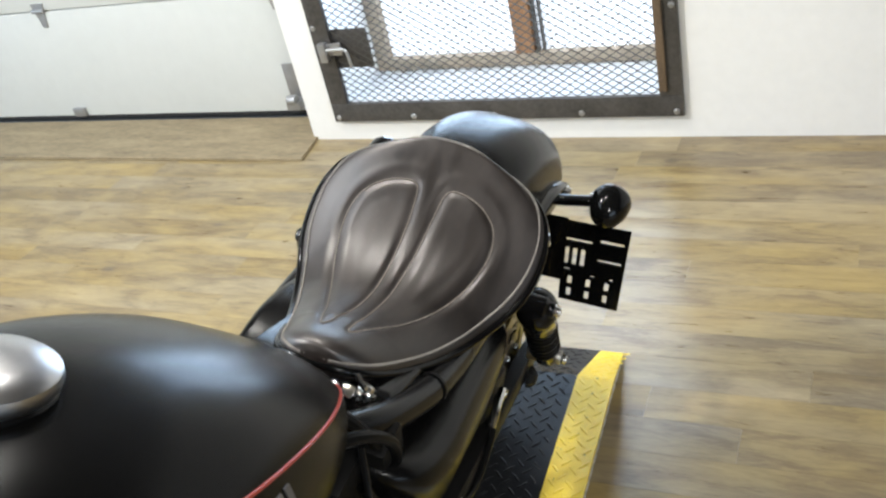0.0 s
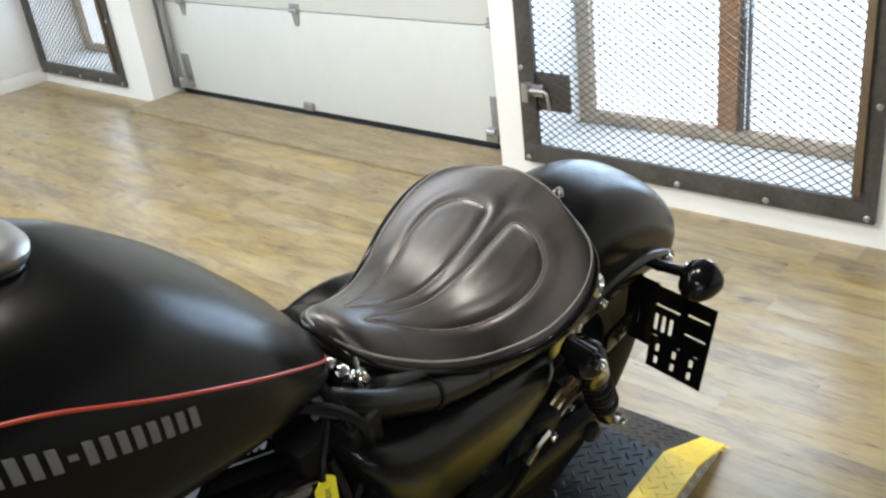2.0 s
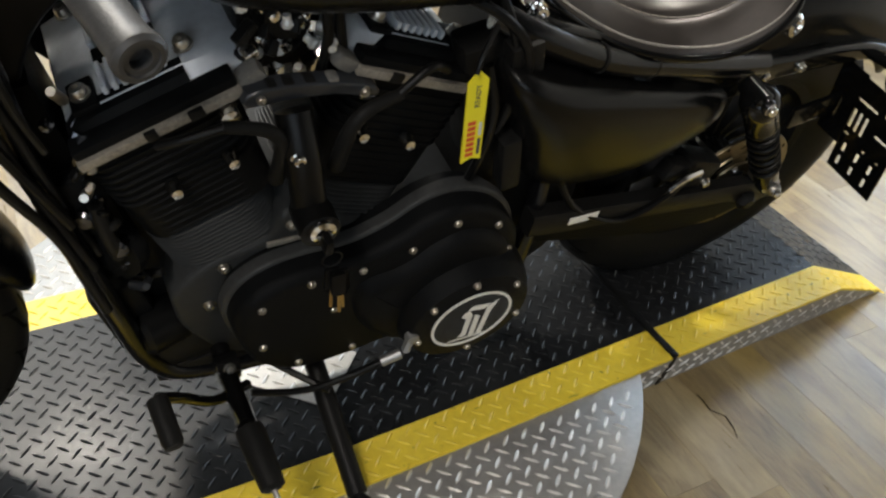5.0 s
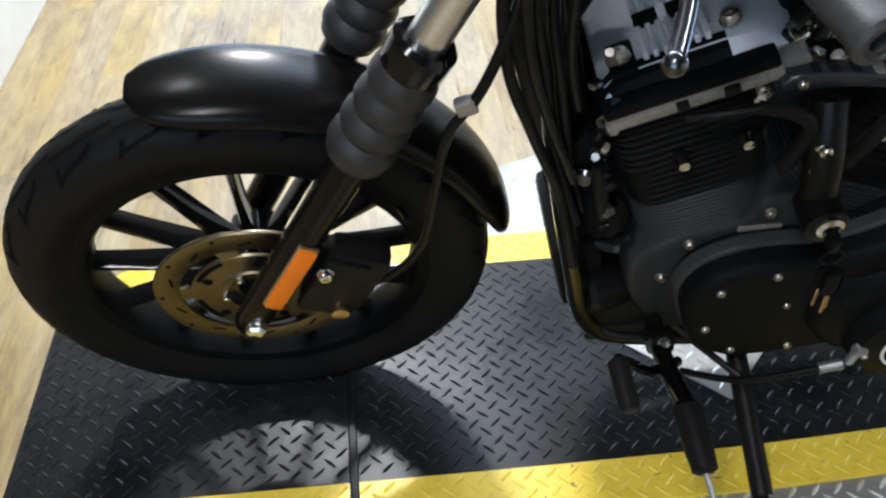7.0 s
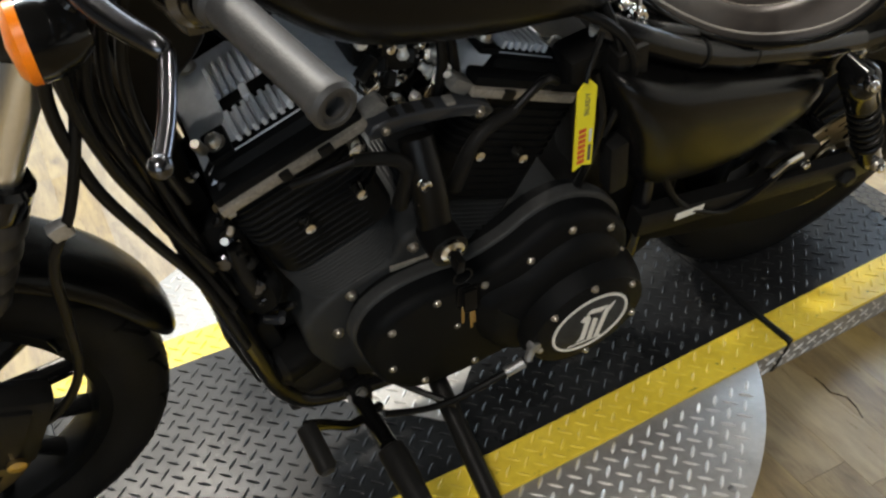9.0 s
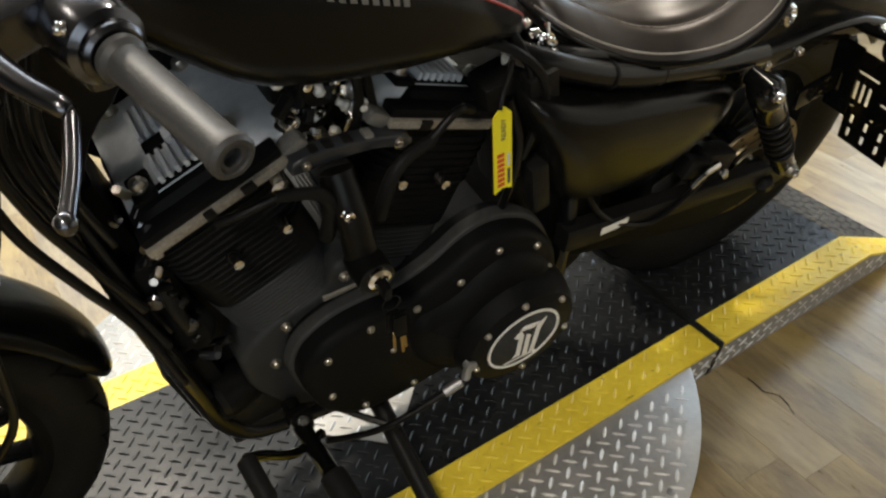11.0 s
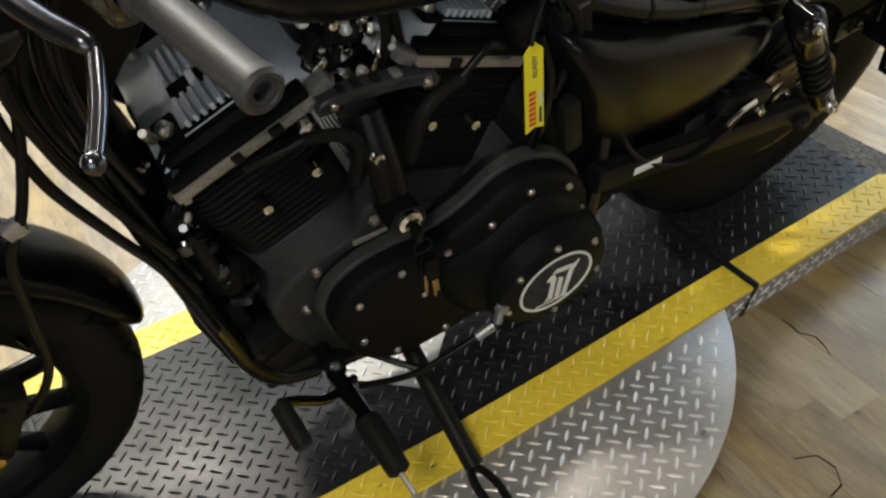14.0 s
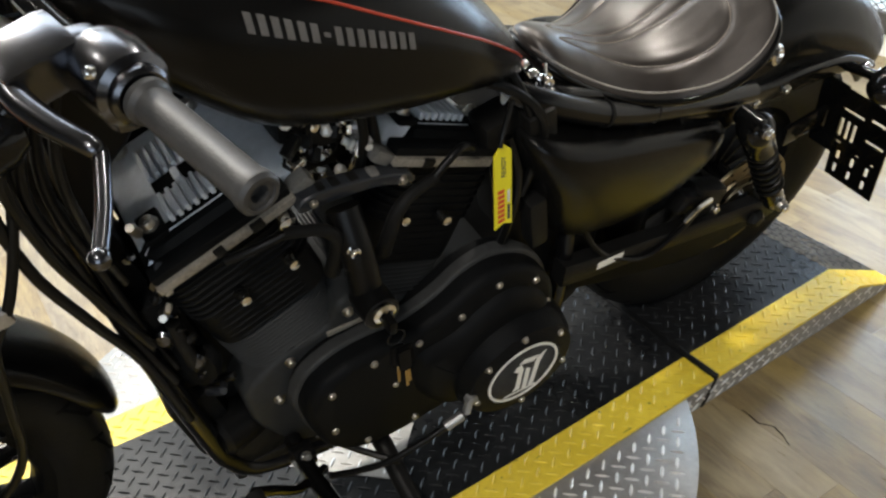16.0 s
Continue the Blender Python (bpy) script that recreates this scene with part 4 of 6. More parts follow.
for a, b in zip(rim, rim[1:]):
    if 0.0005 < (b - a).length < 0.03:
        way = b - a
        box(bm, (way.length * 0.50, 0.0017, 0.0030), Matrix.Translation((a + b) / 2) @ way.to_track_quat("X", "Z").to_matrix().to_4x4())
tagged(part("stitching", bm, M_STITCH, saddle, "pale thread stitching round the rim"), kind="stuff")
bm = bmesh.new()
for sign in (-1, 1):
    for a, b in zip(leaf_path, leaf_path[1:] + leaf_path[:1]):
        p, q = (Vector((u.x, u.y * sign + SY, 0)) for u in (a, b))
        for r in (p, q):
            r.z = saddle_point(r.x, (r.y - SY) / half_width(r.x)).z + leaf_relief(r.x, r.y - SY) + 0.0006
        way = q - p
        box(bm, (way.length * 0.85, 0.0011, 0.0018), Matrix.Translation((p + q) / 2) @ way.to_track_quat("X", "Z").to_matrix().to_4x4())
tagged(part("seam", bm, M_THREAD, saddle, "tan seams round the leaf panels"), kind="stuff")
bm = bmesh.new()
edge = [saddle_point(x, 1) + Vector((0, 0.004, -0.007)) for x, v in turn] + [saddle_point(x, -1) + Vector((0, -0.004, -0.007)) for x, v in turn[::-1]]
tube(bm, edge, 0.0046, 10, 1, True)
part("piping", bm, M_GLOSS, saddle, "black rolled rim")
bm = bmesh.new()
lathe(bm, ((0.016, -0.010), (0.016, 0.004), (0.012, 0.008), (0.010, 0.003), (0.0, 0.003)), axis((0.184, 0.170, 0.764), (-0.3, 1, 0.25)), 24)
part("saddle_button", bm, M_CHROME, saddle, "chrome saddle mount")
bm = bmesh.new()
outline = rounded([(0.54, 0.775), (0.50, 0.768), (0.40, 0.735), (0.30, 0.728), (0.21, 0.765), (0.18, 0.740), (0.28, 0.700), (0.42, 0.705), (0.55, 0.752)], 3)
prism(bm, outline, -0.06, 0.115, 0.01)
part("seat_pan", bm, M_GLOSS, bike, "gloss black seat pan")

# frame
bm = bmesh.new()
for s in (-1, 1):
    tube(bm, ([(0.60, 0.085, 0.785), (0.55, 0.110, 0.765)] if s > 0 else []) + [(0.47, 0.124 * s, 0.730 if s > 0 else 0.66), (0.40, 0.127 * s, 0.706 if s > 0 else 0.66), (0.34, 0.127 * s, 0.692 if s > 0 else 0.66), (0.22, 0.124 * s, 0.662), (0.13, 0.120 * s, 0.645)], 0.0185, 16)
    tube(bm, [(1.165, 0.02 * s, 0.93), (1.150, 0.05 * s, 0.80), (1.125, 0.075 * s, 0.62), (1.075, 0.085 * s, 0.38), (1.035, 0.09 * s, 0.235), (0.96, 0.095 * s, 0.185), (0.75, 0.105 * s, 0.180), (0.52, 0.115 * s, 0.190), (0.455, 0.115 * s, 0.24), (0.455, 0.112 * s, 0.45), (0.48, 0.105 * s, 0.60), (0.50, 0.095 * s, 0.67)], 0.0160, 14)
tube(bm, [(1.21, 0, 0.86), (1.17, 0, 0.97), (1.15, 0, 1.02)], 0.031, 18, 3)
tube(bm, [(1.16, 0, 0.96), (0.95, 0, 0.88), (0.70, 0, 0.80), (0.55, 0, 0.76)], 0.028, 16)
frame_part = part("frame", bm, M_TUBE, bike, "gloss black tubular frame")
for x, z in ((0.455, 0.7245), (0.362, 0.697)):
    bm = bmesh.new()
    lathe(bm, ((0.0198, -0.0025), (0.0198, 0.0025)), axis((x, 0.126, z), (-1, 0, -0.32)), 18)
    part("frame_clamp", bm, M_CABLE, frame_part)
screw((0.537, 0.082, 0.777), (0, 1, 0.2), 0.0105, frame_part)
screw((0.545, 0.118, 0.742), (0, 1, 0), 0.006, frame_part)
bm = bmesh.new()
tube(bm, [(0.535, 0.075, 0.800), (0.540, 0.086, 0.790), (0.537, 0.087, 0.776)], 0.0035, 8)
box(bm, (0.014, 0.011, 0.008), pose(0.557, 0.06, 0.795, 0, 20), 0.003)
box(bm, (0.014, 0.014, 0.010), pose(0.548, 0.072, 0.785, 0, 20), 0.003)
part("seat_latch", bm, M_CHROME, frame_part, "chrome latch bits below saddle nose")

# oil tank on the far side
bm = bmesh.new()
prism(bm, rounded([(0.50, 0.690), (0.44, 0.722), (0.36, 0.716), (0.27, 0.67), (0.28, 0.56), (0.36, 0.48), (0.46, 0.49), (0.52, 0.58)], 4), -0.05, -0.118, 0.016)
part("oil_tank", bm, M_SATIN, bike, "satin black oil tank")

# side cover (oil tank) with a rolled upper shoulder
bm = bmesh.new()
CO = [(0.592, 0.742), (0.50, 0.712), (0.36, 0.668), (0.22, 0.624), (0.170, 0.600), (0.158, 0.560), (0.190, 0.515), (0.26, 0.470), (0.34, 0.448), (0.41, 0.450), (0.468, 0.470), (0.51, 0.525), (0.548, 0.612), (0.585, 0.69)]
path = rounded(CO, 5)
mid = Vector((sum(p[0] for p in path) / len(path), sum(p[1] for p in path) / len(path)))
rings = []
for y, s in ((0.05, 1.0), (0.100, 1.0), (0.118, 0.99), (0.132, 0.965), (0.143, 0.92), (0.150, 0.85), (0.155, 0.74), (0.157, 0.6), (0.158, 0.45), (0.158, 0.3), (0.158, 0.15), (0.158, 0.02)):
    ring = []
    for x, z in path:
        px, pz = mid.x + (x - mid.x) * s, mid.y + (z - mid.y) * s
        # the bulge is fullest under the upper edge and falls away to the rear
        full = 0.55 + 0.45 * min(1, max(0, (px - 0.18) / 0.30))
        low = 1 - 0.75 * min(1, max(0, (0.695 - 0.33 * (0.55 - px) - pz) / 0.20)) ** 1.3
        ring.append((px, 0.05 + (y - 0.05) * (0.60 + 0.58 * full * low), pz))
    rings.append(ring)
loft(bm, rings)
part("side_cover", bm, M_SATIN, bike, "satin black side cover", 60)

# swing arm, shocks
for s in (-1, 1):
    bm = bmesh.new()
    rings = []
    for x, z, h, w in ((0.47, 0.402, 0.024, 0.016), (0.40, 0.390, 0.024, 0.016), (0.20, 0.362, 0.021, 0.015), (0.03, 0.338, 0.021, 0.014), (-0.03, 0.320, 0.030, 0.014), (-0.075, 0.320, 0.020, 0.012)):
        rings.append([(x, 0.128 * s + dy * w, z + dz * h) for dy, dz in ((-1, -0.8), (-0.8, -1), (0.8, -1), (1, -0.8), (1, 0.8), (0.8, 1), (-0.8, 1), (-1, 0.8))])
    loft(bm, rings)
    arm = part("swing_arm", bm, M_CASE, bike, "gloss black swing arm")
    bm = bmesh.new()
    lathe(bm, ((0.020, 0.0), (0.020, 0.006), (0.015, 0.012), (0.010, 0.016), (0.0, 0.016)), axis((0.0, 0.144 * s, 0.320), (0, s, 0)), 6)
    part("axle_nut", bm, M_CASE, arm)
    if s > 0:
        bm = bmesh.new()
        span(bm, (0.345, 0.1445, 0.388), (0.400, 0.1458, 0.404), 0.0005)
        part("warning_label", bm, M_WHITE, arm, "small white warning label")
    lo, hi = Vector((0.020, 0.172 * s, 0.405)), Vector((0.168, 0.172 * s, 0.632))
    way = (hi - lo).normalized()
    bm = bmesh.new()
    lathe(bm, ((0.018, -0.015), (0.021, 0.0), (0.021, 0.05), (0.016, 0.055), (0.016, 0.12)), axis(lo, way), 24)
    shock = part("shock_absorber", bm, M_GLOSS, bike, "gloss black shock absorber")
    bm = bmesh.new()
    lathe(bm, ((0.022, 0.188), (0.0255, 0.192), (0.0262, 0.206), (0.0268, 0.236), (0.0295, 0.243), (0.0305, 0.255), (0.0285, 0.268), (0.022, 0.277), (0.012, 0.282), (0.0, 0.283)), axis(lo, way), 28)
    part("spring_cover", bm, M_GLOSS, shock, "gloss black upper shroud")
    bm = bmesh.new()
    turns, pts = 8.0, []
    u = way.cross(Vector((0, 1, 0))).normalized()
    v = way.cross(u)
    for k in range(int(turns * 14) + 1):
        a = 2 * math.pi * k / 14
        pts.append(lo + way * (0.045 + 0.170 * k / (turns * 14)) + 0.0215 * (u * math.cos(a) + v * math.sin(a)))
    tube(bm, pts, 0.0048, 8, 1)
    part("coil_spring", bm, M_CABLE, shock, "black coil spring")
    for p in (lo, hi):
        bm = bmesh.new()
        lathe(bm, ((0.017, -0.03), (0.017, 0.014), (0.012, 0.018), (0.012, 0.024), (0.009, 0.028), (0.0, 0.028)), axis(p, (0, s, 0)), 20)
        part("shock_bolt", bm, M_ALU if p is lo else M_GLOSS, shock)
        if s > 0:
            screw(p + Vector((0, 0.026 * s, 0)), (0, s, 0), 0.008, shock)

# added dark plate that keeps the disc below the swing arm from showing
bm = bmesh.new()
prism(bm, rounded([(0.45, 0.372), (0.20, 0.338), (0.0, 0.312), (-0.085, 0.300), (-0.090, 0.262), (0.05, 0.222), (0.25, 0.262), (0.45, 0.325)], 3), 0.1065, 0.1115, 0.002)
part("belt_guard", bm, M_WRINKLE, bike, "added black plate hiding the disc below the arm")
# rear brake caliper and its hose
bm = bmesh.new()
box(bm, (0.085, 0.045, 0.07), pose(0.135, 0.105, 0.40, 0, -20), 0.012)
box(bm, (0.05, 0.03, 0.04), pose(0.19, 0.115, 0.425, 0, -20), 0.008)
caliper = part("rear_caliper", bm, M_CASE, bike, "dark cast rear brake caliper")
screw((0.115, 0.128, 0.385), Y, 0.008, caliper)
screw((0.16, 0.128, 0.415), Y, 0.007, caliper)
bm = bmesh.new()
tube(bm, [(0.165, 0.135, 0.425), (0.21, 0.145, 0.395), (0.29, 0.148, 0.365), (0.37, 0.140, 0.400), (0.41, 0.13, 0.44), (0.44, 0.12, 0.50)], 0.0055, 8)
part("rear_brake_hose", bm, M_CABLE, bike, "black brake hose")
bm = bmesh.new()
tube(bm, [(0.15, 0.137, 0.43), (0.185, 0.140, 0.425), (0.21, 0.142, 0.408)], 0.007, 8)
part("brake_fitting", bm, M_CHROME, bike, "chrome hose fitting")

# side plate bracket and rear turn signals
def slotted_plate(parent):
    """A black bracket plate with its slots cut through."""
    m = Matrix.Translation((-0.170, 0.198, 0.374)) @ Matrix(((0.115, 0.0, 0.288, 0), (0.99, 0.0, 0.0, 0), (0.17, 0.0, 1.06, 0), (0, 0, 0, 1)))
    slots = [(-0.004 + 0.034 * k - 0.004, z, -0.004 + 0.034 * k + 0.004, z + 0.023) for k in (-1, 0, 1) for z in (0.012, 0.045)]
    slots += [(-0.052 + 0.0145 * k, 0.098, -0.0445 + 0.0145 * k, 0.142) for k in (0, 1, 2)]
    slots += [(-0.052, 0.158, -0.006, 0.166), (0.008, 0.118, 0.048, 0.126), (0.008, 0.165, 0.048, 0.174), (-0.052, 0.082, -0.040, 0.088), (-0.001, 0.075, 0.006, 0.081), (0.033, 0.075, 0.040, 0.081)]
    cols = sorted({-0.056, 0.056, *[round(s[k], 4) for s in slots for k in (0, 2)]})
    zs = sorted({0.0, 0.205, *[round(s[k], 4) for s in slots for k in (1, 3)]})
    bm, grid = bmesh.new(), {}

    def cut(i, j):
        u, z = (cols[i] + cols[i + 1]) / 2, (zs[j] + zs[j + 1]) / 2
        return any(a < u < c and b < z < d for a, b, c, d in slots)

    def vert(i, j, y):
        if (i, j, y) not in grid:
            grid[i, j, y] = bm.verts.new(m @ Vector((cols[i], 0, zs[j])) + Vector((0.003 * y, 0, -0.001 * y)))
        return grid[i, j, y]

    for i in range(len(cols) - 1):
        for j in range(len(zs) - 1):
            if cut(i, j):
                continue
            for y in (0, 1):
                bm.faces.new([vert(a, b, y) for a, b in ((i, j), (i + 1, j), (i + 1, j + 1), (i, j + 1))])
            for (a, b), (c, d), (di, dj) in (((i, j), (i + 1, j), (0, -1)), ((i, j + 1), (i + 1, j + 1), (0, 1)), ((i, j), (i, j + 1), (-1, 0)), ((i + 1, j), (i + 1, j + 1), (1, 0))):
                ni, nj = i + di, j + dj
                if not (0 <= ni < len(cols) - 1 and 0 <= nj < len(zs) - 1) or cut(ni, nj):
                    bm.faces.new([vert(a, b, 0), vert(c, d, 0), vert(c, d, 1), vert(a, b, 1)])
    return part("plate_bracket", bm, M_GLOSS, parent, "black slotted plate bracket with no plate")


bracket = slotted_plate(bike)
bm = bmesh.new()
back = Matrix.Translation((-0.166, 0.198, 0.372)) @ Matrix(((0.115, 0.0, 0.288, 0), (0.99, 0.0, 0.0, 0), (0.17, 0.0, 1.06, 0), (0, 0, 0, 1)))
for lo, hi in (((-0.108, 0.060), (-0.086, 0.215)), ((-0.080, 0.060), (-0.050, 0.215)), ((-0.086, 0.060), (-0.080, 0.100)), ((-0.086, 0.145), (-0.080, 0.215))):
    ring = [back @ Vector((u, 0, z)) for u, z in ((lo[0], lo[1]), (hi[0], lo[1]), (hi[0], hi[1]), (lo[0], hi[1]))]
    loft(bm, [ring, [p + Vector((0.004, 0, -0.001)) for p in ring]])
part("inner_plate", bm, M_GLOSS, bracket, "black inner bracket plate")
bm = bmesh.new()
box(bm, (0.10, 0.010, 0.045), pose(-0.07, 0.120, 0.50, 0, 10), 0.004)
part("bracket_arm", bm, M_GLOSS, bracket)
for s in (-1, 1):
    bm = bmesh.new()
    ox, oz = (0.0, 0.0) if s > 0 else (-0.050, -0.055)
    tube(bm, [(-0.115 + ox, 0.105 * s, 0.612 + oz), (-0.117 + ox, 0.150 * s, 0.622 + oz), (-0.117 + ox, 0.185 * s, 0.631 + oz)], 0.0095, 12)
    sig = part("rear_turn_signal", bm, M_GLOSS, bike, "gloss black bullet turn signal")
    bm = bmesh.new()
    lathe(bm, ((0.0, -0.046), (0.013, -0.043), (0.024, -0.031), (0.031, -0.012), (0.033, 0.004), (0.033, 0.010)), axis((-0.112 + ox, 0.209 * s, 0.634 + oz), (-1, 0, 0.05)), 28)
    part("signal_body", bm, M_GLOSS, sig)
    bm = bmesh.new()
    lathe(bm, ((0.0318, 0.010), (0.030, 0.018), (0.020, 0.027), (0.0, 0.031)), axis((-0.112 + ox, 0.209 * s, 0.634 + oz), (-1, 0, 0.05)), 28)
    part("lens", bm, M_REDLENS, sig, "dark smoked red lens")
    bm = bmesh.new()
    lathe(bm, ((0.0, -0.002), (0.007, -0.002), (0.007, 0.004), (0.0, 0.005)), axis((-0.117 + ox, 0.181 * s, 0.640 + oz), (0, 0, 1)), 10)
    part("signal_screw", bm, M_CHROME, sig)

# ---- engine ----
VC = Vector((0.848, 0, 0.300))
bm = bmesh.new()
prism(bm, rounded([(1.000, 0.415), (0.950, 0.460), (0.905, 0.473), (0.874, 0.490), (0.855, 0.528), (0.800, 0.533), (0.775, 0.500), (0.735, 0.478), (0.64, 0.46), (0.54, 0.43), (0.50, 0.34), (0.52, 0.24), (0.62, 0.205), (0.80, 0.195), (0.92, 0.225), (0.985, 0.31), (1.002, 0.37)], 4), -0.11, 0.108, 0.010)
case = part("crankcase", bm, M_INNER, bike, "dark grey crankcase")
bm = bmesh.new()
box(bm, (0.058, 0.006, 0.009), pose(0.849, 0.109, 0.475, 0, 0), 0.002)
part("casting_bar", bm, M_BAND, case, "raised pale casting bar")
for x, z in ((0.845, 0.506), (0.935, 0.448), (0.956, 0.371)):
    screw((x, 0.1075, z), Y, 0.0068, case, M_ALU)
bm = bmesh.new()
PO = [(0.940, 0.395), (0.922, 0.440), (0.880, 0.466), (0.83, 0.474), (0.775, 0.473), (0.722, 0.492), (0.674, 0.524), (0.625, 0.533), (0.570, 0.510), (0.527, 0.462), (0.508, 0.400), (0.512, 0.33), (0.545, 0.268), (0.62, 0.250), (0.70, 0.246), (0.78, 0.232), (0.85, 0.236), (0.905, 0.280), (0.932, 0.345)]
prism(bm, rounded(PO, 4), 0.100, 0.173, 0.016, 5)
prism(bm, rounded([(0.770, 0.425), (0.705, 0.445), (0.662, 0.478), (0.615, 0.492), (0.565, 0.470), (0.528, 0.420), (0.516, 0.34), (0.545, 0.262), (0.62, 0.240), (0.705, 0.262), (0.765, 0.34)], 4), 0.12, 0.192, 0.030, 6)
primary = part("primary_cover", bm, M_WRINKLE, bike, "black wrinkle-finish primary cover")
bm = bmesh.new()
prism(bm, rounded([(0.725 + (x - 0.725) * 1.03, 0.39 + (z - 0.39) * (1.055 if z > 0.39 else 1.02)) for x, z in PO], 4), 0.118, 0.138, 0.006, 3)
part("inner_primary_case", bm, M_EDGE, primary, "dark grey inner case edge, lightened for light on its rim")
for x, z in ((0.633, 0.509), (0.694, 0.473), (0.563, 0.482), (0.765, 0.456), (0.838, 0.455), (0.904, 0.424), (0.900, 0.330), (0.845, 0.262), (0.76, 0.262), (0.685, 0.278), (0.530, 0.415), (0.757, 0.382), (0.800, 0.378)):
    screw((x, 0.170, z), Y, 0.0060 if (x, z) not in ((0.757, 0.382), (0.800, 0.378)) else 0.005, primary, M_ALU)
bm = bmesh.new()
DC = axis((0.596, 0.160, 0.329), Y)
lathe(bm, ((0.112, -0.02), (0.111, 0.010), (0.108, 0.030), (0.1045, 0.042), (0.099, 0.050), (0.0975, 0.056), (0.095, 0.059), (0.080, 0.0615), (0.069, 0.0645), (0.068, 0.062), (0.0, 0.062)), DC, 64)
part("derby_cover", bm, M_WRINKLE, primary, "round black clutch cover with medallion")
for a in (84, 136, 196, 262, -17, 36):
    a = radians(a)
    screw((0.596 + 0.087 * math.cos(a), 0.2195, 0.329 + 0.087 * math.sin(a)), Y, 0.0050, primary, M_ALU)
# white stands in for the shine of the metal ring
bm = bmesh.new()
lathe(bm, ((0.0620, 0.0), (0.0662, 0.0), (0.0662, 0.0025), (0.0620, 0.0025)), axis((0.596, 0.2225, 0.329), Y), 64, True)
part("medallion_ring", bm, M_WHITE, primary, "pale metal ring")
bm = bmesh.new()
lathe(bm, ((0.0, 0.0), (0.0618, 0.0), (0.0618, 0.0012), (0.0, 0.0012)), axis((0.596, 0.2222, 0.329), Y), 64)
part("medallion", bm, M_GLOSS, primary, "gloss black medallion")
# the emblem as plain bars: a broad upright with a flag, a stem beside it, a sloping cap and a double foot
EMBLEM = ([(0.015, -0.044), (0.001, -0.044), (0.001, 0.012), (0.007, 0.024), (0.015, 0.022), (0.019, 0.012), (0.010, 0.006), (0.010, -0.036)],
          [(-0.004, -0.047), (-0.013, -0.047), (-0.013, 0.004), (-0.004, 0.010)],
          [(-0.017, -0.047), (-0.026, -0.047), (-0.030, 0.010), (-0.038, 0.036), (-0.022, 0.024)],
          [(0.011, 0.027), (-0.016, 0.021), (-0.026, 0.031), (0.004, 0.036)],
          [(0.030, -0.052), (-0.030, -0.052), (-0.030, -0.049), (0.030, -0.049)])
for poly in ([(0.596 + x, 0.329 + z) for x, z in shape] for shape in EMBLEM):
    bm = bmesh.new()
    prism(bm, poly, 0.2232, 0.2242)
    part("emblem_shape", bm, M_WHITE, primary, "plain pale emblem shape")


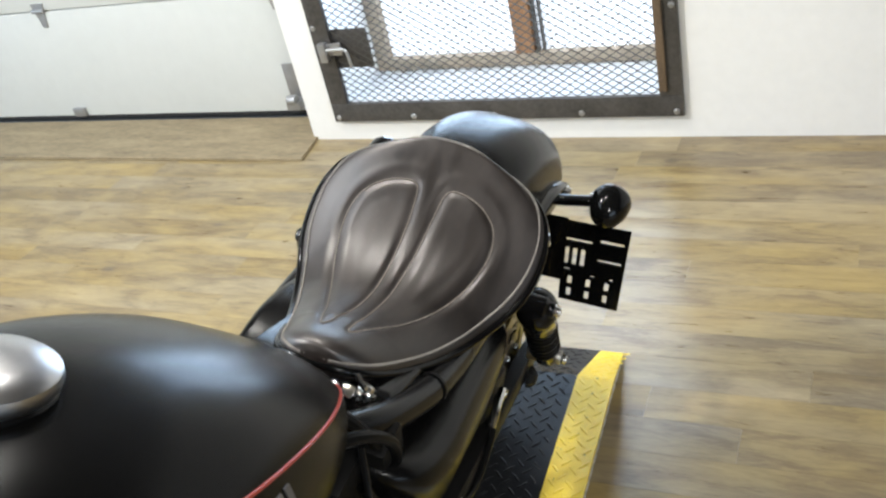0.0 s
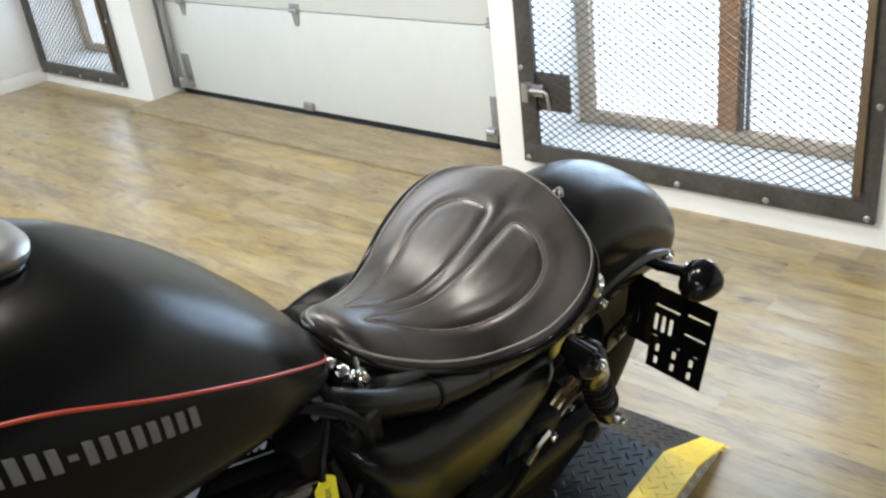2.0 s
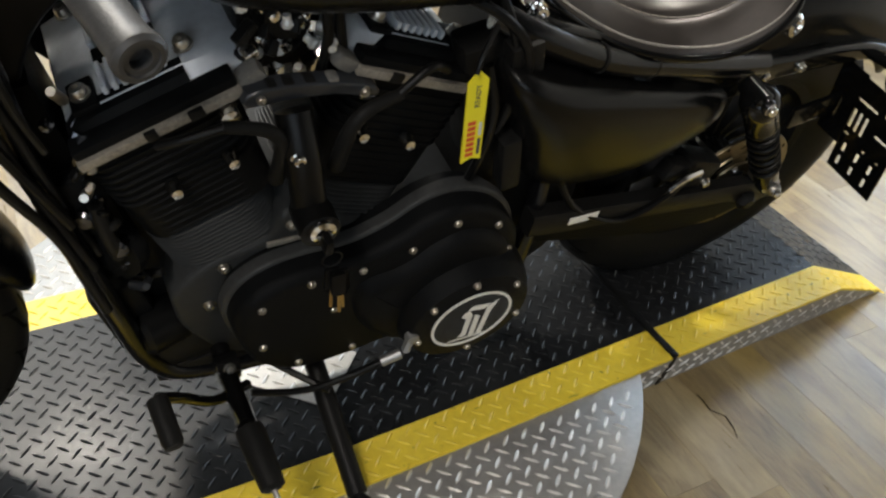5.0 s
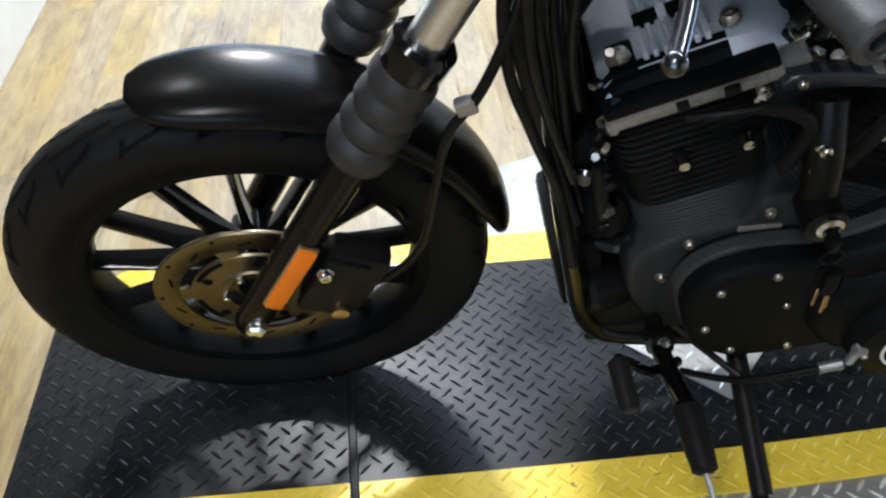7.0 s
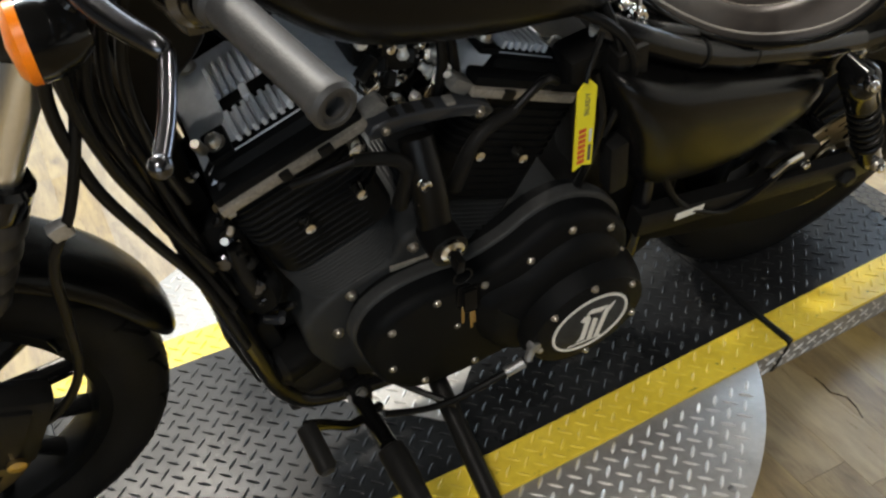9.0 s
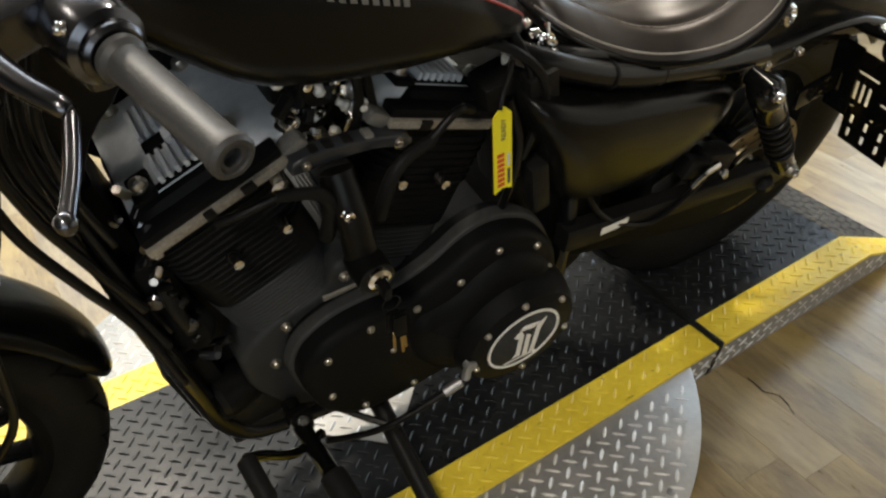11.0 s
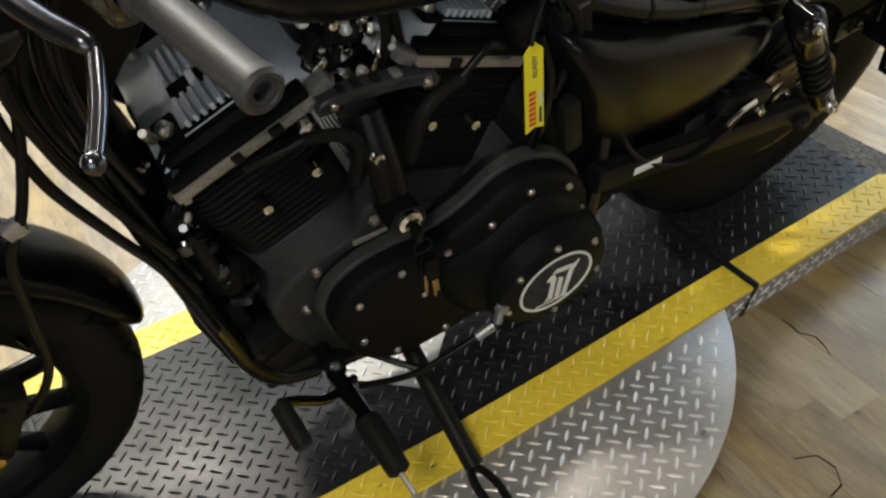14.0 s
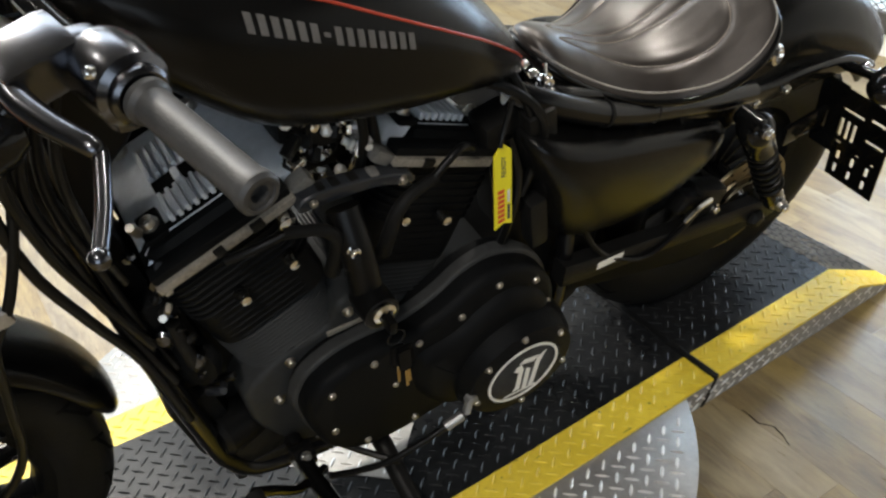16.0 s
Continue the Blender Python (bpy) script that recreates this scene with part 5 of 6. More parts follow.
def cylinder(lean, name):
    """One finned cylinder with its head and rocker box, along an axis leaning by that many degrees."""
    m = Matrix.Translation(VC) @ pose(0, 0, 0, 0, lean, 0)
    off = -0.022 if lean > 0 else 0.022
    bm = bmesh.new()
    lathe(bm, ((0.066, 0.13), (0.066, 0.36)), m, 40)
    barrel = part(name, bm, M_CASE, bike, "black finned engine cylinder")

    def plate(z, t, hx, hy, r, dx=0.0, bev=0.0012, slope=0.0):
        bm = bmesh.new()
        pts = []
        for cx, cy, a0 in ((hx - r, hy - r, 0), (-hx + r, hy - r, 90), (-hx + r, -hy + r, 180), (hx - r, -hy + r, 270)):
            pts += [(cx + r * math.cos(radians(a0 + 22.5 * k)), cy + r * math.sin(radians(a0 + 22.5 * k))) for k in range(5)]
        loft(bm, [[m @ Vector((x * s + dx, y * s, z + dz + slope * (y - 0.09))) for x, y in pts] for s, dz in ((0.985, 0), (1, bev), (1, t - bev), (0.985, t))])
        return bm

    # lower fins take a lighter grey, standing in for light between the cylinders
    for k in range(11):
        part("cooling_fin", plate(0.181 + 0.0080 * k, 0.0030, 0.083, 0.104, 0.05), M_FIN, barrel)
    for k in range(6):
        part("cooling_fin", plate(0.273 + 0.0122 * k, 0.0045, 0.086, 0.105, 0.04, off * 0.3), M_WRINKLE, barrel)
    for k in range(7):
        part("cooling_fin", plate(0.346 + 0.0125 * k, 0.0045, 0.090, 0.106, 0.03, off * 0.5), M_WRINKLE, barrel)
    part("cylinder_head", plate(0.270, 0.163, 0.0850, 0.1030, 0.03, off * 0.4), M_WRINKLE, barrel)
    bm = bmesh.new()
    box(bm, (0.188, 0.018, 0.0125), m @ pose(off, 0.107, 0.450), 0.003)
    part("rocker_gasket_band", bm, M_BAND, barrel, "machined bright band")
    bm = bmesh.new()
    box(bm, (0.186, 0.026, 0.013), m @ pose(off, 0.097, 0.4620), 0.004)
    part("rocker_rail", bm, M_WRINKLE, barrel)
    part("rocker_base", plate(0.424, 0.020, 0.093, 0.103, 0.016, off, slope=0.2), M_WRINKLE, barrel)
    side = 1 if lean > 0 else -1
    # cover: a grey lid that slopes to the right, with a broad shoulder towards the V and a ribbed middle; its outer end is black
    def lid(ys, ends, grow, reach=0.118):
        bm = bmesh.new()
        rings = []
        for y in ys:
            e = ends.get(y, 1.0)
            z0 = 0.457 + 0.07 * (y - 0.07)
            wide = min(reach, 0.118 if y < 0.055 else 0.106)
            shape = ((-wide, z0 - 0.012), (0.090 + grow, z0 - 0.010), (0.089 + grow, z0 + 0.006), (0.074, z0 + 0.018 * e + grow), (0.046, z0 + 0.022 * e + grow), (-0.050, z0 + 0.022 * e + grow), (-wide + 0.018, z0 + 0.018 * e + grow), (-wide, z0 + 0.004))
            rings.append([m @ Vector((x * side + off, y, z)) for x, z in shape])
        loft(bm, rings)
        return bm

    part("rocker_cover", lid((-0.118, -0.104, -0.03, 0.050, 0.070, 0.086), {-0.118: 0.3, 0.086: 0.2}, 0.0), M_GREYPAINT, barrel, "grey powder-coated rocker cover")
    part("cover_end", lid((0.058, 0.062, 0.080, 0.090), {0.090: 0.2, 0.080: 0.8}, 0.0015, 0.074 if lean < 0 else 0.030), M_WRINKLE, barrel, "black outer end of the rocker cover")
    lie = m @ pose(off, 0.03, 0.4765, math.degrees(math.atan(0.07)))
    for k in range(7):
        for y, length in ((0.012, 0.046), (-0.070, 0.058)):
            bm = bmesh.new()
            box(bm, (0.0062, length, 0.011), lie @ pose(-0.033 + 0.011 * k, y, 0.0065), 0.0014, 1)
            part("cover_rib", bm, M_GREYPAINT, barrel)
    bm = bmesh.new()
    box(bm, (0.072, 0.020, 0.008), lie @ pose(0.0, -0.026, 0.0045), 0.002)
    part("cover_slot", bm, M_DARK, barrel)
    bm = bmesh.new()
    box(bm, (0.010, 0.022, 0.010), lie @ pose(0.004, -0.026, 0.006), 0.002)
    part("slot_bridge", bm, M_GREYPAINT, barrel)
    up = (lie.to_3x3() @ Vector((0, 0, 1)))
    for x in (0.059,) if lean > 0 else (0.059, -0.059):
        bm = bmesh.new()
        box(bm, (0.030, 0.048, 0.010), lie @ pose(x, 0.020, 0.0008), 0.004)
        part("bolt_pad", bm, M_WRINKLE, barrel, "black bolt pad")
    for x, y in ((0.059, 0.022), (-0.059, 0.022), (0.052, -0.125), (-0.052, -0.125)):
        screw(lie @ Vector((x, y, 0.0058 if y > 0 else 0.001)), up, 0.0095, barrel, M_ALU)
    # dark pieces stand in for shade across the band; rough casting at its inner end
    for x, w in ((-0.040, 0.018), (0.012, 0.014) if lean > 0 else (0.072, 0.008)):
        bm = bmesh.new()
        box(bm, (w, 0.006, 0.0135), m @ pose(x * side + off, 0.1145, 0.450), 0.002)
        part("band_break", bm, M_CASE, barrel, "dark piece standing in for shade on the band")
    bm = bmesh.new()
    box(bm, (0.030, 0.026, 0.020), m @ pose(-0.108 * side + off, 0.098, 0.452, 0, 14 * side), 0.007)
    part("inner_casting", bm, M_CAST, barrel, "dull grey casting")
    for x, z in ((0.006 * side, 0.361), (-0.066 * side, 0.364)):
        bm = bmesh.new()
        lathe(bm, ((0.0105, 0), (0.0112, 0.003), (0.0072, 0.012), (0.0064, 0.019), (0.0, 0.021)), axis(m @ Vector((x, 0.110, z)), (0, 1, 0.15)), 12)
        part("head_bolt", bm, M_CHROME, barrel)
    bm = bmesh.new()
    lathe(bm, ((0.0115, 0), (0.0115, 0.014), (0.0, 0.016)), axis(m @ Vector((off * 4.2, 0.108, 0.431)), (0, 1, -0.2)), 12)
    part("band_bolt", bm, M_CHROME, barrel)
    return barrel


cylinder(22.5, "front_cylinder")
cylinder(-22.5, "rear_cylinder")

# gearbox end and swing arm pivot behind the clutch
bm = bmesh.new()
prism(bm, rounded([(0.56, 0.66), (0.47, 0.66), (0.38, 0.56), (0.35, 0.42), (0.35, 0.27), (0.42, 0.21), (0.54, 0.21)], 3), -0.10, 0.085, 0.012)
part("gearbox_case", bm, M_CASE, bike, "black gearbox case")
# centre mount, ignition switch, plug leads
bm = bmesh.new()
prism(bm, rounded([(0.912, 0.764), (0.87, 0.768), (0.81, 0.760), (0.765, 0.744), (0.762, 0.728), (0.81, 0.742), (0.87, 0.746), (0.914, 0.744)], 2), 0.106, 0.127, 0.004)
mount = part("engine_mount_bracket", bm, M_MOUNT, bike, "dark grey engine mount bracket")
for x in (0.884, 0.866, 0.842, 0.815):
    bm = bmesh.new()
    box(bm, (0.013, 0.017, 0.008), pose(x, 0.116, 0.7660 - 0.10 * abs(x - 0.872), 0, -8), 0.003)
    part("casting_lug", bm, M_CAST if x == 0.815 else M_CASE, mount)
for x, z in ((0.778, 0.741), (0.898, 0.756)):
    screw((x, 0.1255, z), Y, 0.0055, mount, M_ALU)
bm = bmesh.new()
tube(bm, [(0.862, 0.13, 0.735), (0.860, 0.16, 0.69), (0.856, 0.175, 0.645), (0.855, 0.180, 0.622)], 0.021, 16)
lathe(bm, ((0.023, 0), (0.025, 0.02), (0.024, 0.045), (0.020, 0.048)), axis((0.854, 0.172, 0.622), (0, 1, 0.05)), 24)
switch = part("ignition_switch", bm, M_CABLE, bike, "black ignition switch housing")
bm = bmesh.new()
lathe(bm, ((0.016, 0), (0.0155, 0.006), (0.010, 0.009), (0.009, 0.004), (0.0, 0.004)), axis((0.854, 0.218, 0.630), (0, 1, 0.05)), 24)
part("lock_barrel", bm, M_CHROME, switch, "chrome key lock")
for k, (dx, tilt) in enumerate(((0.0, -3), (0.006, 3), (0.003, 0))):
    bm = bmesh.new()
    at = pose(0.846 - dx, 0.240 + 0.005 * k, 0.602, 14, tilt, 0)
    box(bm, (0.019, 0.004, 0.032), at @ pose(0, 0, -0.032), 0.004)
    key = part("key_head", bm, M_CABLE, switch, "black key head")
    bm = bmesh.new()
    box(bm, (0.0040, 0.0022, 0.028), at @ pose(0, 0, -0.062), 0.0008, 1)
    part("key_blade", bm, M_BRASS, key, "brass key blade")
bm = bmesh.new()
box(bm, (0.010, 0.020, 0.022), pose(0.854, 0.236, 0.626, 0, 0, 0), 0.003)
part("inserted_key", bm, M_CABLE, switch, "black key in the lock")
bm = bmesh.new()
tube(bm, [(0.848 + 0.012 * math.cos(a), 0.242, 0.602 + 0.013 * math.sin(a)) for a in np.linspace(0, 2 * math.pi, 13)[:-1]], 0.0011, 6, 2, True)
part("key_ring", bm, M_CASE, switch)
for x, d in ((0.880, 1), (0.806, -1)):
    bm = bmesh.new()
    tube(bm, [(x, 0.135, 0.635), (x, 0.150, 0.690), (x + 0.006 * d, 0.155, 0.722), (x + 0.025 * d, 0.152, 0.738), (x + 0.065 * d, 0.145, 0.745)], lambda s: 0.0105 - 0.0035 * s, 14)
    boot = part("spark_plug_boot", bm, M_RUBBER, bike, "dark rubber plug boot")
    bm = bmesh.new()
    tube(bm, [(x + 0.06 * d, 0.146, 0.745), (x + 0.10 * d, 0.140, 0.752 - (0.02 if d > 0 else -0.02)), (x + 0.13 * d, 0.128, 0.742 - (0.025 if d > 0 else -0.01))], 0.0055, 10)
    part("ignition_lead", bm, M_CABLE, boot)
for x, z in ((0.868, 0.700), (0.870, 0.672)):
    screw((x, 0.168, z), (0, 1, 0), 0.008, switch)

# intake and carburettor bits in the V
bm = bmesh.new()
lathe(bm, ((0.030, -0.06), (0.032, 0.02), (0.026, 0.05)), axis((0.85, 0.02, 0.80), (0, 1, 0.2)), 24)
box(bm, (0.10, 0.06, 0.05), pose(0.85, 0.01, 0.79, 10, 0, 0), 0.010)
lathe(bm, ((0.022, -0.10), (0.024, 0.0)), axis((0.85, -0.02, 0.79), (0, 1, 0)), 20)
box(bm, (0.12, 0.05, 0.07), pose(0.83, 0.0, 0.735, 0, 0, 0), 0.012)
carb = part("carburettor", bm, M_CASE, bike, "dark carburettor between the cylinders")
for p, w, r in (((0.865, 0.06, 0.812), (0.2, 1, 0.3), 0.008), ((0.838, 0.062, 0.800), (-0.3, 1, 0.1), 0.007), ((0.875, 0.055, 0.775), (0, 1, 0.4), 0.0075), ((0.828, 0.05, 0.825), (0.1, 0.6, 1), 0.006), ((0.850, 0.066, 0.772), (0.4, 1, 0), 0.006)):
    bm = bmesh.new()
    lathe(bm, ((r, 0), (r, r), (r * 0.6, r * 1.1), (r * 0.6, r * 1.9), (0, r * 2)), axis(p, w), 8)
    part("carburettor_fitting", bm, M_CHROME, carb, "bright fitting")
for pts in ([(0.80, 0.07, 0.845), (0.795, 0.085, 0.79), (0.79, 0.09, 0.75), (0.785, 0.08, 0.70)], [(0.815, 0.07, 0.85), (0.812, 0.09, 0.80), (0.82, 0.095, 0.75)], [(0.60, 0.09, 0.815), (0.585, 0.12, 0.77), (0.572, 0.13, 0.70), (0.575, 0.12, 0.62)], [(0.70, 0.06, 0.83), (0.62, 0.115, 0.815), (0.575, 0.135, 0.765), (0.562, 0.13, 0.69)], [(0.615, 0.12, 0.74), (0.60, 0.135, 0.68), (0.595, 0.13, 0.60), (0.60, 0.12, 0.52)]):
    bm = bmesh.new()
    tube(bm, pts, 0.0065, 9)
    part("hose", bm, M_CABLE, bike, "black rubber hose")
bm = bmesh.new()
box(bm, (0.06, 0.05, 0.20), pose(0.595, 0.085, 0.66, 0, 12), 0.010)
box(bm, (0.045, 0.03, 0.07), pose(0.565, 0.118, 0.735, 0, 12), 0.006)
box(bm, (0.03, 0.03, 0.10), pose(0.545, 0.125, 0.56, 0, 12), 0.006)
part("electrics_box", bm, M_CASE, bike, "black electrics box before the side cover")

rng = random.Random(12)
for k in range(44):
    bm = bmesh.new()
    p = Vector((rng.uniform(0.800, 0.91), rng.uniform(0.045, 0.090), rng.uniform(0.72, 0.845)))
    turn = Matrix.Translation(p) @ pose(0, 0, 0, rng.uniform(0, 90), rng.uniform(0, 90), rng.uniform(0, 90))
    if k % 3:
        box(bm, (rng.uniform(0.010, 0.030), rng.uniform(0.008, 0.020), rng.uniform(0.006, 0.016)), turn, 0.0015, 1)
    else:
        lathe(bm, ((0.007, 0), (0.008, 0.004), (0.005, 0.008), (0.005, 0.014), (0.0, 0.015)), turn, 8)
    part("carburettor_fitting", bm, (M_ZINC, M_CHROME, M_CASE)[k % 3], carb, "bright fitting")
# dark panels added behind the V so no bright floor shows through
bm = bmesh.new()
prism(bm, rounded([(1.03, 0.93), (0.86, 0.90), (0.66, 0.85), (0.64, 0.74), (0.74, 0.66), (0.86, 0.62), (0.97, 0.70), (1.05, 0.82)], 3), -0.128, -0.100, 0.006)
prism(bm, rounded([(1.13, 0.82), (1.12, 0.68), (1.05, 0.60), (0.96, 0.62), (0.95, 0.78), (1.05, 0.86)], 3), -0.175, -0.135, 0.006)
part("air_cleaner_backplate", bm, M_WRINKLE, bike, "black filler panels behind the cylinders")
bm = bmesh.new()
lathe(bm, ((0.0, 0.0), (0.085, 0.0), (0.092, 0.008), (0.092, 0.040), (0.082, 0.055), (0.0, 0.060)), axis((0.845, -0.115, 0.765), (0, -1, 0)), 48)
part("air_cleaner", bm, M_WRINKLE, bike, "round black air cleaner")

# hanging battery lead tag
bm = bmesh.new()
tag_at = Matrix.Translation((0.637, 0.150, 0.686)) @ pose(0, 0, 0, 8, 3, 3) @ Matrix.Diagonal((1.05, 1, 1.14, 1))
prism(bm, [(-0.0135, -0.060), (0.0, -0.055), (0.0135, -0.060), (0.0135, 0.048), (0.0, 0.062), (-0.0135, 0.048)], -0.0012, 0.0012, m=tag_at)
tag = part("lead_tag", bm, M_TAG, bike, "yellow plastic charger lead tag")
bm = bmesh.new()
for k in range(7):
    box(bm, (0.0105, 0.0004, 0.0050), tag_at @ pose(0.0035, 0.0015, -0.049 + 0.0072 * k))
part("tag_print", bm, M_TAGRED, tag, "red printed bars")
bm = bmesh.new()
box(bm, (0.0040, 0.0004, 0.022), tag_at @ pose(-0.0085, 0.0015, -0.040))
part("tag_print", bm, M_TAGDARK, tag, "dark printed bar")
bm = bmesh.new()
box(bm, (0.0040, 0.0004, 0.018), tag_at @ pose(-0.0085, 0.0015, -0.016))
part("tag_print", bm, M_GREYPAINT, tag, "grey printed bar")
word = bpy.data.curves.new("tag_word", "FONT")
word.body, word.size, word.extrude, word.align_x, word.align_y = "READY", 0.0095, 0.0002, "CENTER", "CENTER"
word.materials.append(M_TAGDARK)
word_ob = new("tag_word", word)
word_ob.parent, word_ob.matrix_local = tag, tag_at @ pose(-0.001, 0.0016, 0.029, 0, 0, 0) @ Matrix(((0, 1, 0, 0), (0, 0, 1, 0), (1, 0, 0, 0), (0, 0, 0, 1)))
bm = bmesh.new()
tube(bm, [(0.648, 0.146, 0.755), (0.640, 0.138, 0.775), (0.618, 0.12, 0.80)], 0.0035, 8)
part("tag_cord", bm, M_CABLE, tag)

# ---- front end ----
def on_fork(z, y):
    s = (z - 0.333) / FORK.z
    return Vector((1.511, y, 0.333)) + FORK * s


for s in (-1, 1):
    base = on_fork(0.333, 0.093 * s)
    bm = bmesh.new()
    lathe(bm, ((0.016, -0.035), (0.022, -0.028), (0.0235, 0.0), (0.0235, 0.20), (0.0245, 0.375)), axis(base, FORK), 28)
    box(bm, (0.036, 0.036, 0.05), axis(base, FORK) @ pose(0, 0, 0.0), 0.010)
    leg = part("fork_leg", bm, M_SATIN, bike, "satin black fork slider")
    bm = bmesh.new()
    prof = [(0.029, 0.352), (0.036, 0.356)]
    for k in range(4):
        z = 0.362 + 0.0335 * k
        prof += [(0.036 - 0.001 * k, z), (0.0405 - 0.001 * k, z + 0.010), (0.0398 - 0.001 * k, z + 0.021), (0.0335, z + 0.031)]
    prof += [(0.034, 0.494), (0.030, 0.500)]
    lathe(bm, prof, axis(base, FORK), 32)
    part("fork_gaiter", bm, M_GAITER, leg, "black rubber bellows gaiter")
    bm = bmesh.new()
    lathe(bm, ((0.033, 0.493), (0.035, 0.499), (0.035, 0.528), (0.030, 0.534)), axis(base, FORK), 28)
    part("gaiter_collar", bm, M_GLOSS, leg)
    bm = bmesh.new()
    lathe(bm, ((0.0215, 0.52), (0.0215, 0.80)), axis(base, FORK), 28)
    part("fork_tube", bm, M_FORK, leg, "polished fork tube")
    bm = bmesh.new()
    lathe(bm, ((0.011, 0.0), (0.014, 0.001), (0.014, 0.014), (0.010, 0.018), (0.0, 0.019)), axis((1.511, 0.110 * s, 0.331), (0, s, 0)), 6)
    part("axle_nut", bm, M_CHROME, leg)
    bm = bmesh.new()
    mid = Vector((1.452, 0.1205 * s, 0.449))
    box(bm, (0.010, 0.024, 0.134), axis(mid, FORK), 0.004)
    part("reflector", bm, M_AMBER, leg, "amber side reflector")
    bm = bmesh.new()
    box(bm, (0.006, 0.028, 0.139), axis(mid - Vector((0, 0.004 * s, 0)), FORK), 0.003)
    part("reflector_rim", bm, M_ALU, leg)
bm = bmesh.new()
for z0, h in ((0.962, 0.045), (1.035, 0.03)):
    c = on_fork(z0, 0) + Vector((0.02, 0, 0.01))
    box(bm, (0.255, 0.080, h), axis(c, FORK), 0.014)
part("triple_clamp", bm, M_GLOSS, bike, "gloss black triple clamp")
bm = bmesh.new()
box(bm, (0.046, 0.085, 0.135), axis((1.385, 0.093, 0.412), FORK), 0.018)
box(bm, (0.016, 0.060, 0.115), axis((1.400, 0.113, 0.418), FORK), 0.006)
fcal = part("front_caliper", bm, M_CASE, bike, "black front brake caliper")
bm = bmesh.new()
lathe(bm, ((0.012, 0), (0.012, 0.006), (0.0, 0.008)), axis((1.395, 0.121, 0.366), Y), 12)
part("caliper_plug", bm, M_BRASS, fcal, "brass-coloured caliper plug")
screw((1.407, 0.121, 0.461), Y, 0.009, fcal)
bm = bmesh.new()
tube(bm, [(1.372, 0.10, 0.395), (1.325, 0.105, 0.42), (1.285, 0.115, 0.50), (1.272, 0.125, 0.62), (1.262, 0.135, 0.72), (1.232, 0.135, 0.78), (1.205, 0.125, 0.86), (1.175, 0.10, 0.98)], 0.0058, 10)
part("front_brake_hose", bm, M_CABLE, bike, "black front brake hose")
bm = bmesh.new()
box(bm, (0.022, 0.014, 0.020), pose(1.245, 0.135, 0.762, 0, 20), 0.004)
part("hose_clip", bm, M_STEEL, bike, "grey hose clip")
for pts in ([(1.17, 0.14, 1.03), (1.215, 0.13, 0.93), (1.205, 0.12, 0.80), (1.165, 0.11, 0.68), (1.12, 0.10, 0.56), (1.085, 0.11, 0.42)], [(1.15, 0.12, 1.02), (1.185, 0.12, 0.90), (1.16, 0.10, 0.76), (1.13, 0.09, 0.62), (1.09, 0.10, 0.50)], [(1.14, 0.10, 1.03), (1.165, 0.10, 0.88), (1.135, 0.09, 0.72), (1.11, 0.08, 0.60)]):
    bm = bmesh.new()
    tube(bm, pts, 0.0065, 10)
    part("control_cable", bm, M_CABLE, bike, "black control cable")
# made-up dark boxes that fill bright gaps between downtubes and engine
for name, size, place, label in (("regulator", (0.07, 0.15, 0.15), (1.055, 0.0, 0.33), "low black filler block ahead of the engine"), ("electrics_tray", (0.06, 0.16, 0.20), (1.07, -0.005, 0.53), "middle black filler block ahead of the engine"), ("ignition_coil", (0.045, 0.13, 0.17), (1.112, -0.02, 0.665), "upper black filler block ahead of the engine")):
    bm = bmesh.new()
    box(bm, size, pose(*place, 0, 14), 0.013)
    part(name, bm, M_WRINKLE, bike, label)
bm = bmesh.new()
lathe(bm, ((0.036, -0.05), (0.038, 0.0), (0.038, 0.06), (0.030, 0.068), (0.0, 0.07)), axis((0.985, 0.06, 0.30), (1, 0.3, 0)), 28)
part("oil_filter", bm, M_CABLE, bike, "black oil filter")
# dark block added behind the cables to close the bright gap there
bm = bmesh.new()
prism(bm, rounded([(1.17, 0.95), (1.21, 0.86), (1.175, 0.70), (1.130, 0.56), (1.10, 0.56), (1.125, 0.70), (1.100, 0.80), (1.055, 0.86), (1.06, 0.94)], 3), -0.055, 0.035, 0.008)
part("wiring_cover", bm, M_CABLE, bike, "black filler block for the cable mass at the steering head")
for k, pts in enumerate(([(1.13, 0.06, 1.03), (1.175, 0.075, 0.92), (1.145, 0.078, 0.78), (1.12, 0.075, 0.64), (1.08, 0.08, 0.50)], [(1.16, 0.16, 1.05), (1.20, 0.145, 0.95), (1.185, 0.12, 0.82), (1.15, 0.10, 0.70), (1.105, 0.095, 0.58)], [(1.12, 0.13, 1.05), (1.15, 0.13, 0.93), (1.14, 0.105, 0.80), (1.115, 0.09, 0.70)], [(1.15, -0.08, 1.03), (1.19, -0.08, 0.90), (1.15, -0.06, 0.75), (1.12, -0.03, 0.62)])):
    bm = bmesh.new()
    tube(bm, pts, 0.0055 + 0.001 * (k % 2), 9)
    part("control_cable", bm, M_CABLE, bike, "black control cable")
# horn and fittings ahead of the front cylinder
bm = bmesh.new()
lathe(bm, ((0.040, -0.012), (0.044, 0.0), (0.042, 0.012), (0.020, 0.016), (0.0, 0.017)), axis((1.060, 0.075, 0.50), (0.7, 0.7, 0)), 28)
part("horn", bm, M_WRINKLE, bike, "black disc horn")
